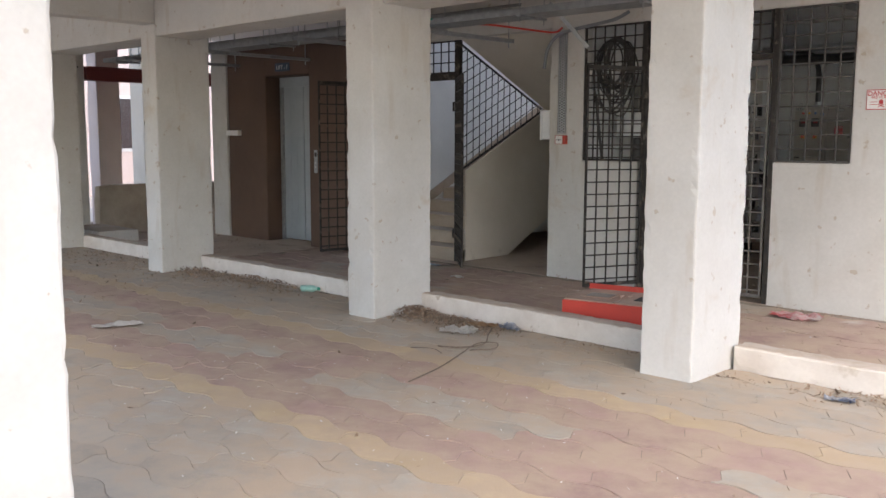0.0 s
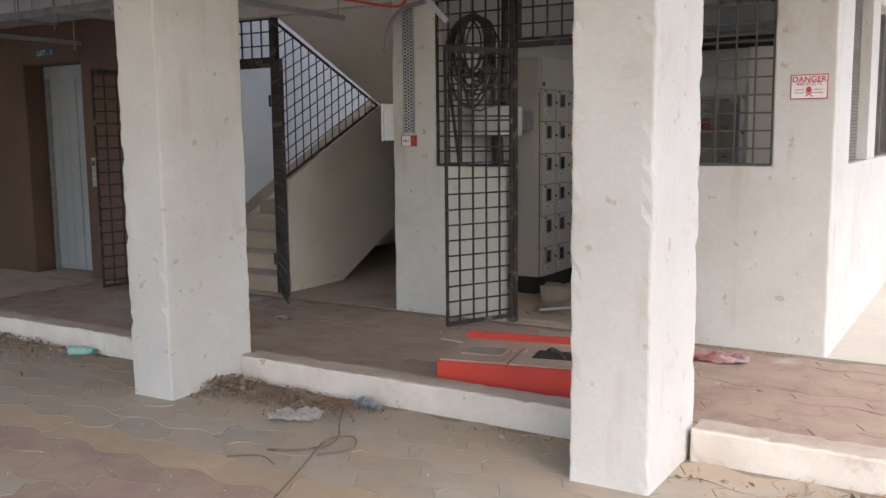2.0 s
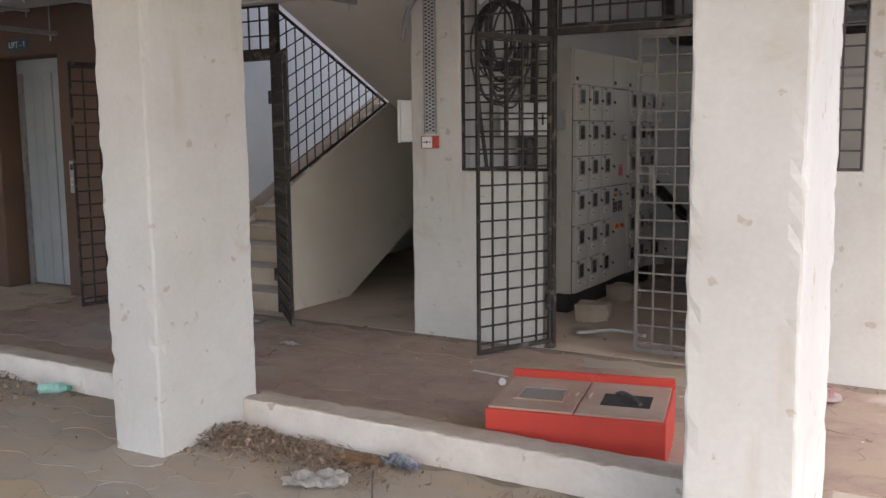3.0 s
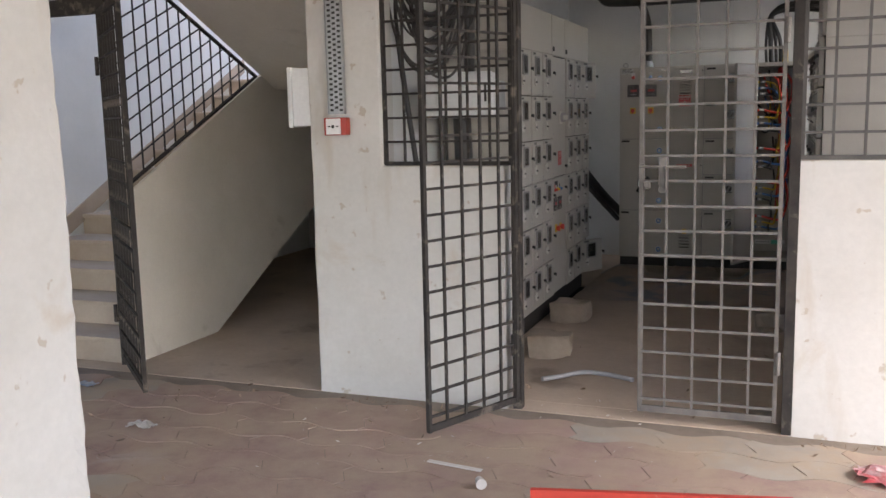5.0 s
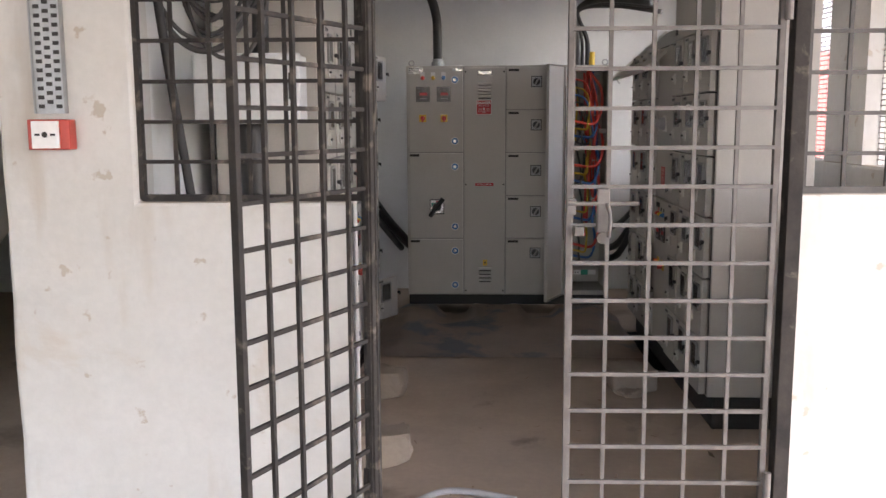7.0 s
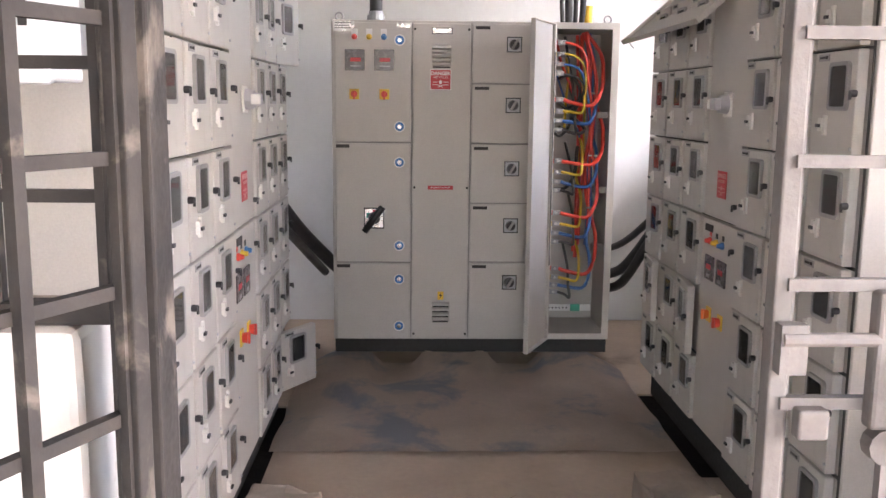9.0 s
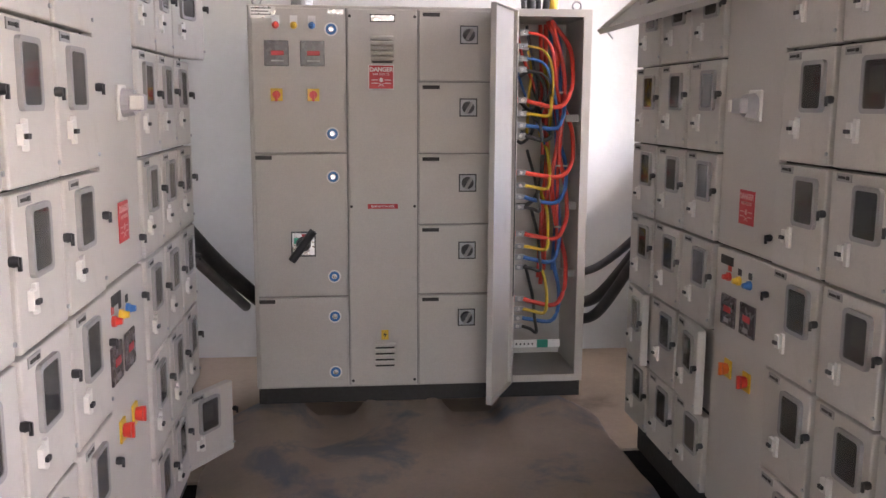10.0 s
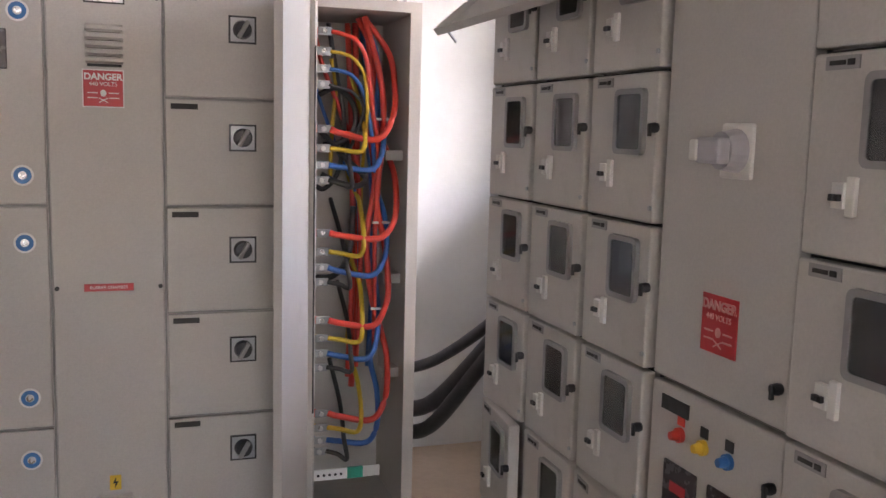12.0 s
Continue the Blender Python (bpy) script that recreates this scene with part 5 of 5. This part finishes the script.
structure("wall_parapet", rough((-12.25, -12.08, 5.75, 9.0, -0.03, 0.68), step=0.2, amp=0.006), M_PARAPET, "stained low parapet wall at the end of the lobby", "wall")
structure("step_lobby", rough((-12.08, -11.0, 5.2, 5.75, -0.03, 0.15), step=0.2, amp=0.006), M_PLASTER, "whitewashed step by the parapet", "step")
structure("wall_lobby_end", rough((-12.45, -12.27, 3.2, 5.70, -0.03, TOP), step=0.3), M_PLASTER, "whitewashed end wall of the stilt floor", "wall")
structure("wall_lobby_back", rough((-12.5, -8.1, 11.9, 12.05, -0.03, TOP), step=0.5), M_PLASTER, "whitewashed back wall of the lift lobby", "wall")
M_PINK = mat("pink_wash", (0.70, 0.60, 0.56), (0.62, 0.52, 0.48), scale=1, rough=0.9, bump=0.2)
structure("column_lobby", rough((-12.75, -12.45, 5.95, 6.30, -0.03, TOP), step=0.3), M_PINK, "pink washed column beyond the parapet", "column")
structure("column_lobby_far", rough((-13.4, -13.0, 6.95, 7.35, -0.03, TOP), step=0.3), M_STAIRWALL, "drab column beyond the parapet", "column")
bm = boxes((-12.3, -12.2, 5.7, 9.4, 2.14, 2.30), (-12.34, -12.16, 5.7, 9.4, 2.30, 2.315), (-12.34, -12.16, 5.7, 9.4, 2.125, 2.14))
tagged(part("steel_beam", bm, mat("oxide_red_steel", (0.16, 0.025, 0.022), rough=0.6, bump=0.1)), "dark red oxide steel beam over the parapet", "beam", "", "structure")
cable("grey wire sagging across the end wall", [(-12.24, 3.4, 1.9), (-12.23, 4.2, 2.0), (-12.23, 4.9, 2.12), (-12.24, 5.6, 2.3)], 0.012, M_CABLEGREY)

# neighbouring buildings
nb = tagged(new("neighbour_building"), "pale pink neighbouring house with plain windows", "building", "", "structure")
part("wall", boxes((-26, -20, 4, 22, -0.1, 8.0)), M_PINK, nb)
part("roof", boxes((-26.3, -19.7, 3.7, 22.3, 8.0, 8.3)), M_PLASTER, nb)
for y in (6.5, 10, 13.5, 17):
    for z in (1.0, 4.4):
        w_ = part("window", boxes((-20.06, -19.98, y, y + 1.4, z, z + 1.3)), M_WHITEBOX, nb)
        part("pane", boxes((-19.99, -19.96, y + 0.08, y + 1.32, z + 0.08, z + 1.22)), M_METER, w_)
M_BRICK = mat("red_sheet", (0.60, 0.19, 0.15), (0.52, 0.15, 0.12), scale=2, rough=0.7, bump=0.2)
sh = tagged(new("shed"), "red and white sheet-clad shed beyond the side opening", "building", "", "structure")
part("wall", boxes((-3.0, 9.0, 24, 30, -0.1, 2.75)), M_BRICK, sh)
M_SHEET = mat("weathered_white_sheet", (0.60, 0.60, 0.59), (0.52, 0.52, 0.51), scale=1.5, rough=0.6, bump=0.2)
part("upper_wall", boxes((-3.0, 9.0, 24.02, 30, 2.75, 6.0)), M_SHEET, sh, "white sheet cladding")
for k in range(26):
    part("cladding_rib", boxes((-2.9, 8.9, 23.97, 24.019, 2.80 + 0.125 * k, 2.83 + 0.125 * k)), M_SHEET, sh)
part("roof", boxes((-3.3, 9.3, 23.7, 30.3, 6.0, 6.2)), M_SHEET, sh)


# ---------- loose things in the corridor ----------
rb = thing("hose_cabinet", "red steel hose cabinet lying face up under dust", "fire cabinet", pose(-3.70, 5.12, 0.004, 0, 0, 12.5))
W_H, D_H, H_H = 0.76, 0.54, 0.215
part("body", boxes((0, W_H, 0, D_H, 0, H_H), bevel=0.006), M_RED, rb)
M_DUSTRED = mat("dust_on_red", (0.42, 0.32, 0.25), (0.37, 0.24, 0.18), scale=4, rough=0.95, bump=0.2, stain=(0.42, 0.16, 0.10), stain_at=0.64, stain_scale=5)
dl = part("door", boxes((0.012, W_H / 2 - 0.004, 0.012, D_H - 0.03, H_H, H_H + 0.010), bevel=0.002), M_DUSTRED, rb, "dusty door lying upward")
dr = part("door", boxes((W_H / 2 + 0.004, W_H - 0.012, 0.012, D_H - 0.03, H_H, H_H + 0.010), bevel=0.002), M_DUSTRED, rb, "dusty door with its pane gone")
part("pane_rim", boxes((0.09, 0.31, 0.14, 0.155, H_H + 0.010, H_H + 0.016), (0.09, 0.31, 0.325, 0.34, H_H + 0.010, H_H + 0.016), (0.09, 0.105, 0.155, 0.325, H_H + 0.010, H_H + 0.016),
                       (0.295, 0.31, 0.155, 0.325, H_H + 0.010, H_H + 0.016)), M_DUSTRED, dl)
part("pane", boxes((0.105, 0.295, 0.155, 0.325, H_H + 0.0105, H_H + 0.0125)), mat("dusty_glass", (0.26, 0.24, 0.21), rough=0.5, bump=0.1, stain=(0.5, 0.46, 0.4), stain_at=0.6, stain_scale=12), dl)
# No real opening: the dark inside is a black patch on the door.
part("window_hole", boxes((0.47, 0.68, 0.15, 0.33, H_H + 0.0105, H_H + 0.0115)), M_GAP, dr, "flat black patch for the dark of the empty window")
bm = bmesh.new()
tube(bm, [(0.52, 0.32, H_H + 0.016), (0.55, 0.30, H_H + 0.03), (0.60, 0.24, H_H + 0.028), (0.64, 0.18, H_H + 0.016)], 0.008, 8)
part("hose_end", bm, M_CABLEGREY, dr)
part("lip", boxes((0.0, W_H, D_H - 0.022, D_H, H_H, H_H + 0.045), bevel=0.003), M_RED, rb)
for x in (W_H / 2 - 0.03, W_H / 2 + 0.03):
    part("handle", boxes((x - 0.006, x + 0.006, 0.24, 0.30, H_H + 0.010, H_H + 0.024), bevel=0.002), M_DUSTRED, rb)


def crumpled(name, label, category, at, w, h, material, seed, amp=0.03, n=14):
    """A crumpled sheet of thin plastic or paper."""
    bm = bmesh.new()
    vs = []
    for j in range(n + 1):
        row = []
        for i in range(n + 1):
            u, v = i / n - 0.5, j / n - 0.5
            q = Vector((u * 3 + seed, v * 3, seed * 1.3))
            edge = 1 - 0.25 * noise.noise(Vector((u * 4, v * 4, seed)))
            row.append(bm.verts.new((u * w * edge, v * h * edge, 0.004 + amp * abs(noise.noise(q)) + amp * 0.5 * abs(noise.noise(q * 3)))))
        vs.append(row)
    for j in range(n):
        for i in range(n):
            bm.faces.new((vs[j][i], vs[j][i + 1], vs[j + 1][i + 1], vs[j + 1][i]))
    bmesh.ops.solidify(bm, geom=bm.faces[:], thickness=0.001)
    return tagged(part(name, bm, material, None, "", at), label, category)


M_FILM = mat("cloudy_plastic", (0.62, 0.60, 0.56), (0.48, 0.45, 0.40), scale=8, rough=0.35, bump=0.05)
M_FOIL = mat("printed_blue_foil", (0.05, 0.09, 0.20), (0.60, 0.60, 0.60), scale=26, rough=0.3, bump=0.0)
M_PAPER = mat("wrinkled_paper", (0.66, 0.63, 0.58), rough=0.85, bump=0.1)
M_REDBAG = mat("red_white_print", (0.62, 0.56, 0.54), (0.55, 0.09, 0.10), scale=9, rough=0.4, bump=0.0)
M_CARD = mat("brown_card", (0.36, 0.23, 0.13), (0.28, 0.17, 0.09), scale=7, rough=0.9, bump=0.2)
crumpled("plastic_bag", "crumpled cloudy plastic bag on the pavers", "bag", pose(-4.14, 4.52, 0, 0, 0, 20), 0.26, 0.16, M_FILM, 1, 0.06)
crumpled("packet", "crumpled blue and silver snack packet by the kerb", "packet", pose(-3.95, 4.84, 0, 0, 0, -10), 0.19, 0.09, M_FOIL, 2, 0.05)
crumpled("packet", "dark blue snack packet lying near the kerb", "packet", pose(-1.60, 4.69, 0, 0, 0, 10), 0.15, 0.08, M_FOIL, 3, 0.03)
crumpled("cardboard_scrap", "torn scrap of brown cardboard among leaves", "cardboard", pose(-4.14, 4.78, 0.01, 0, 0, 15), 0.22, 0.09, M_CARD, 4, 0.03)
crumpled("plastic_bag", "flattened red and white plastic bag by the wall", "bag", pose(-2.66, 6.70, 0, 0, 0, 5), 0.36, 0.20, M_REDBAG, 5, 0.05)
crumpled("paper_scrap", "torn pale paper lying on the pavers", "paper", pose(-6.05, 2.96, 0, 0, 0, 70), 0.34, 0.12, M_PAPER, 6, 0.03)
crumpled("paper_scrap", "small blue and white paper scrap on the floor", "paper", pose(-6.60, 6.80, 0, 0, 0, 0), 0.16, 0.06, mat("blue_paper", (0.25, 0.36, 0.5), (0.6, 0.62, 0.64), scale=15, rough=0.8, bump=0), 7, 0.02)
crumpled("paper_scrap", "greyish crumpled paper scrap on the floor", "paper", pose(-5.85, 6.35, 0, 0, 0, 0), 0.13, 0.07, M_PAPER, 8, 0.03)
bm = bmesh.new()
cyl(bm, (0, 0, 0), (0.11, 0.02, 0), 0.030, 14)
cyl(bm, (0.11, 0.02, 0), (0.15, 0.027, 0), 0.030, 14, 0.013)
bot = thing("bottle", "small crushed green plastic bottle by the kerb", "bottle", pose(-6.30, 4.80, 0.03, 0, 0, 20))
part("body", bm, mat("teal_plastic", (0.20, 0.45, 0.38), (0.40, 0.55, 0.5), scale=10, rough=0.3, bump=0), bot)
bm = bmesh.new()
cyl(bm, (0.15, 0.027, 0), (0.17, 0.031, 0), 0.014, 12)
part("cap", bm, M_GREEN, bot)
bm = bmesh.new()
cyl(bm, (0, 0, 0), (0, 0, 0.045), 0.015, 16, 0.021)
cup = thing("paper_cup", "crushed white paper cup on the floor", "cup", pose(-4.17, 6.20, 0.021, 90, 0, 30))
part("body", bm, M_PAPER, cup)
bm = boxes((0, 0.24, -0.012, 0.012, 0, 0.004))
tagged(part("plastic_strip", bm, M_PAPER, None, "", pose(-4.44, 6.36, 0.002, 0, 0, -8)), "thin white plastic strip on the floor", "strip")

for label, pts, r in (
        ("bent dry twig lying on the pavers", [(-3.46, 3.36, 0.01), (-3.55, 3.7, 0.012), (-3.66, 4.0, 0.02), (-3.78, 4.3, 0.02), (-3.70, 4.40, 0.02), (-3.62, 4.28, 0.015), (-3.72, 4.16, 0.01)], 0.007),
        ("long dry twig arching from the leaf pile", [(-3.98, 4.68, 0.03), (-3.86, 4.5, 0.03), (-3.74, 4.32, 0.02), (-3.80, 4.18, 0.012), (-3.95, 4.1, 0.01)], 0.008),
        ("thin dry twig lying on the pavers", [(-4.05, 3.95, 0.008), (-3.92, 4.02, 0.012), (-3.8, 3.98, 0.008)], 0.005)):
    bm = bmesh.new()
    tube(bm, pts, r * 0.6, 6, 5)
    tagged(part("twig", bm, mat("dry_wood", (0.20, 0.155, 0.115), (0.13, 0.10, 0.075), scale=20, rough=0.9, bump=0.2), None), label, "twig", "twigs")


# ---------- dry leaves and chips ----------
def litter(name, label, spots, seed, material, size=(0.006, 0.026), lift=0.0):
    rnd2 = random.Random(seed)
    verts, faces = [], []
    for cx, cy, sx, sy, count, height in spots:
        for _ in range(count):
            gx, gy = rnd2.gauss(0, 0.45), rnd2.gauss(0, 0.45)
            x, y = cx + gx * sx, cy + gy * sy
            z = lift + 0.004 + height * max(0.0, 1 - gx * gx - gy * gy) * rnd2.random()
            L = rnd2.uniform(*size)
            Wd = L * (rnd2.uniform(0.05, 0.16) if rnd2.random() < 0.6 else rnd2.uniform(0.2, 0.45))
            m = Matrix.Translation((x, y, z)) @ Euler((rnd2.gauss(0, 0.5), rnd2.gauss(0, 0.5), rnd2.uniform(0, 6.3))).to_matrix().to_4x4()
            k = len(verts)
            curl = L * rnd2.uniform(0.05, 0.35)
            for p in ((-L, 0, curl), (-L * 0.3, Wd, 0), (-L * 0.3, -Wd, 0), (L * 0.4, Wd * 0.8, 0.002), (L * 0.4, -Wd * 0.8, 0.002), (L, 0, curl)):
                q = m @ Vector(p)
                q.z = max(q.z, lift + 0.002)
                verts.append(q)
            faces += [(k, k + 2, k + 1), (k + 1, k + 2, k + 4, k + 3), (k + 3, k + 4, k + 5)]
    me = bpy.data.meshes.new(name)
    me.from_pydata(verts, [], faces)
    me.materials.append(material)
    return tagged(part(name, me, material), label, "litter", "", "stuff")


M_LEAF = mat("dry_leaf", (0.30, 0.215, 0.15), (0.19, 0.135, 0.092), scale=6, rough=0.9, bump=0.1, island=0.45)
litter("dry_leaves", "brown dry leaves and twigs heaped along the kerb",
       [(-4.80, 4.74, 0.24, 0.20, 1100, 0.075), (-4.44, 4.76, 0.44, 0.20, 1000, 0.03), (-4.15, 4.70, 0.42, 0.22, 300, 0.015), (-6.9, 4.76, 0.9, 0.24, 1100, 0.06), (-7.8, 4.70, 0.7, 0.28, 650, 0.05),
        (-1.45, 4.78, 0.45, 0.16, 300, 0.03), (-3.2, 4.8, 0.5, 0.1, 60, 0.01), (-9.6, 4.6, 1.2, 0.5, 420, 0.03)], 21, M_LEAF)
litter("leaf_scatter", "single dry leaves scattered over the paving",
       [(-5.0, 3.4, 5.0, 2.2, 150, 0.0), (-8.5, 3.8, 2.6, 1.2, 520, 0.012), (-5.5, 6.1, 3.0, 1.2, 110, 0.0), (-9.5, 6.2, 2.0, 1.0, 200, 0.0), (-2.8, 6.2, 1.2, 1.0, 30, 0.0), (-3.8, 8.0, 0.8, 1.2, 30, 0.0),
        (-2.3, 4.72, 0.5, 0.12, 60, 0.0), (-2.6, 7.0, 0.6, 0.06, 60, 0.0), (-4.9, 6.98, 0.5, 0.06, 50, 0.0), (-5.8, 6.9, 0.4, 0.3, 40, 0.0)], 22, M_LEAF)
M_CHIP = mat("plaster_chip", (0.60, 0.57, 0.51), rough=0.9, bump=0.2, island=0.2)
litter("plaster_chips", "flakes of fallen whitewash on the paving",
       [(-3.4, 3.0, 2.6, 1.6, 260, 0.0), (-3.6, 6.3, 2.6, 1.0, 120, 0.0), (-3.9, 7.2, 0.7, 0.3, 30, 0.0), (-3.7, 10.1, 0.8, 0.6, 40, 0.06)], 23, M_CHIP, (0.004, 0.012))


# ---------- wavy interlocking pavers ----------
CELL = 0.19
ROW0 = 3.757            # lower edge of the yellow row nearest the kerb
M_P = {}
for key, a_, b_ in (("grey", (0.355, 0.335, 0.29), (0.29, 0.27, 0.23)), ("yellow", (0.46, 0.36, 0.22), (0.40, 0.30, 0.18)), ("mauve", (0.34, 0.225, 0.20), (0.28, 0.185, 0.16))):
    M_P[key] = mat(key + "_paver", a_, b_, scale=6, rough=0.9, bump=0.35, fine=80, vary=0.11, stain=(0.50, 0.47, 0.43), stain_at=0.63, stain_scale=1.3, dust=(0.385, 0.30, 0.215), dust_amount=0.86)
M_PI = {}
for key, a_, b_ in (("grey", (0.355, 0.335, 0.29), (0.29, 0.27, 0.23)), ("yellow", (0.46, 0.36, 0.22), (0.40, 0.30, 0.18)), ("mauve", (0.34, 0.225, 0.20), (0.28, 0.185, 0.16))):
    M_PI[key] = mat(key + "_paver_far", a_, b_, scale=6, rough=0.9, bump=0.35, fine=80, island=0.11, stain=(0.50, 0.47, 0.43), stain_at=0.63, stain_scale=1.3, dust=(0.385, 0.30, 0.215), dust_amount=0.86)


LONG = 0.37


def paver_outline(parity):
    """One piece in running bond: its long sides follow a wave that runs on through its neighbours, its ends are S-shaped."""
    amp, end, pts = 0.029, 0.026, []

    def wave(x):
        return amp * math.sin(2 * math.pi * (x / LONG + 0.5 * parity))
    n, m, x0, x1 = 8, 4, -LONG / 2, LONG / 2
    for k in range(n):
        x = x0 + LONG * k / n
        pts.append((x, -CELL / 2 + wave(x)))
    for k in range(m):
        t = k / m
        pts.append((x1 + end * math.sin(2 * math.pi * t), -CELL / 2 + wave(x1) + CELL * t))
    for k in range(n):
        x = x1 - LONG * k / n
        pts.append((x, CELL / 2 + wave(x)))
    for k in range(m):
        t = 1 - k / m
        pts.append((x0 + end * math.sin(2 * math.pi * t), -CELL / 2 + wave(x0) + CELL * t))
    return [(x * 0.990, y * 0.976) for x, y in pts]


SHAPES = (paver_outline(0), paver_outline(1))
N_P = len(SHAPES[0])


def paver_colour(x, row, inside):
    r = row % 14
    wob = noise.noise(Vector((x * 1.3, row * 0.35, 2.0)))
    if inside:
        return "mauve" if wob > -0.35 else "grey"
    if r in (0, 7):
        return "yellow"
    if r in (1, 2, 3, 4, 5, 6):
        return "grey"
    return "mauve" if (r in (8, 9, 12, 13) or wob > 0.12) else "grey"


paving = tagged(new("pavement"), "dusty wavy interlocking pavers in grey, yellow and mauve bands", "paving", "", "structure")
piece = {}
for key in M_P:
    for odd in (0, 1):
        bm = bmesh.new()
        prism(bm, SHAPES[odd], -0.03, 0.0, "z")
        piece[key, odd] = mesh("paver", bm, M_P[key])
far_parts = {k: ([], []) for k in M_P}
rnd = random.Random(9)
for row in range(-22, 18):
    for col in range(-32, 9):
        odd = row % 2
        x, y = -2.3 + (col + 0.5 * odd) * LONG, ROW0 + (row + 0.5) * CELL
        inside = y > 5.0
        if y > 7.0 or (4.85 < y < 5.15) or (x < -8.7 and y > 5.0):
            continue
        tone = paver_colour(x, row, inside)
        dz = rnd.uniform(-0.003, 0.0015)
        if (-5.2 < x < -0.9 and 1.9 < y < 4.85) or (-4.6 < x < -2.6 and 5.1 < y < 7.1):
            part("paver", piece[tone, odd], None, paving, "", pose(x, y, dz, rnd.uniform(-0.5, 0.5), rnd.uniform(-0.5, 0.5), 0))
        else:
            vs, fs = far_parts[tone]
            k = len(vs)
            vs += [(x + p[0], y + p[1], dz) for p in SHAPES[odd]] + [(x + p[0], y + p[1], -0.02) for p in SHAPES[odd]]
            fs.append(tuple(range(k, k + N_P)))
            fs += [(k + (i + 1) % N_P, k + i, k + N_P + i, k + N_P + (i + 1) % N_P) for i in range(N_P)]
for key, (vs, fs) in far_parts.items():
    me = bpy.data.meshes.new("pavers")
    me.from_pydata(vs, [], fs)
    me.materials.append(M_PI[key])
    tagged(part("pavers_far", me, None, paving), key + " wavy pavers", "", "", "stuff")
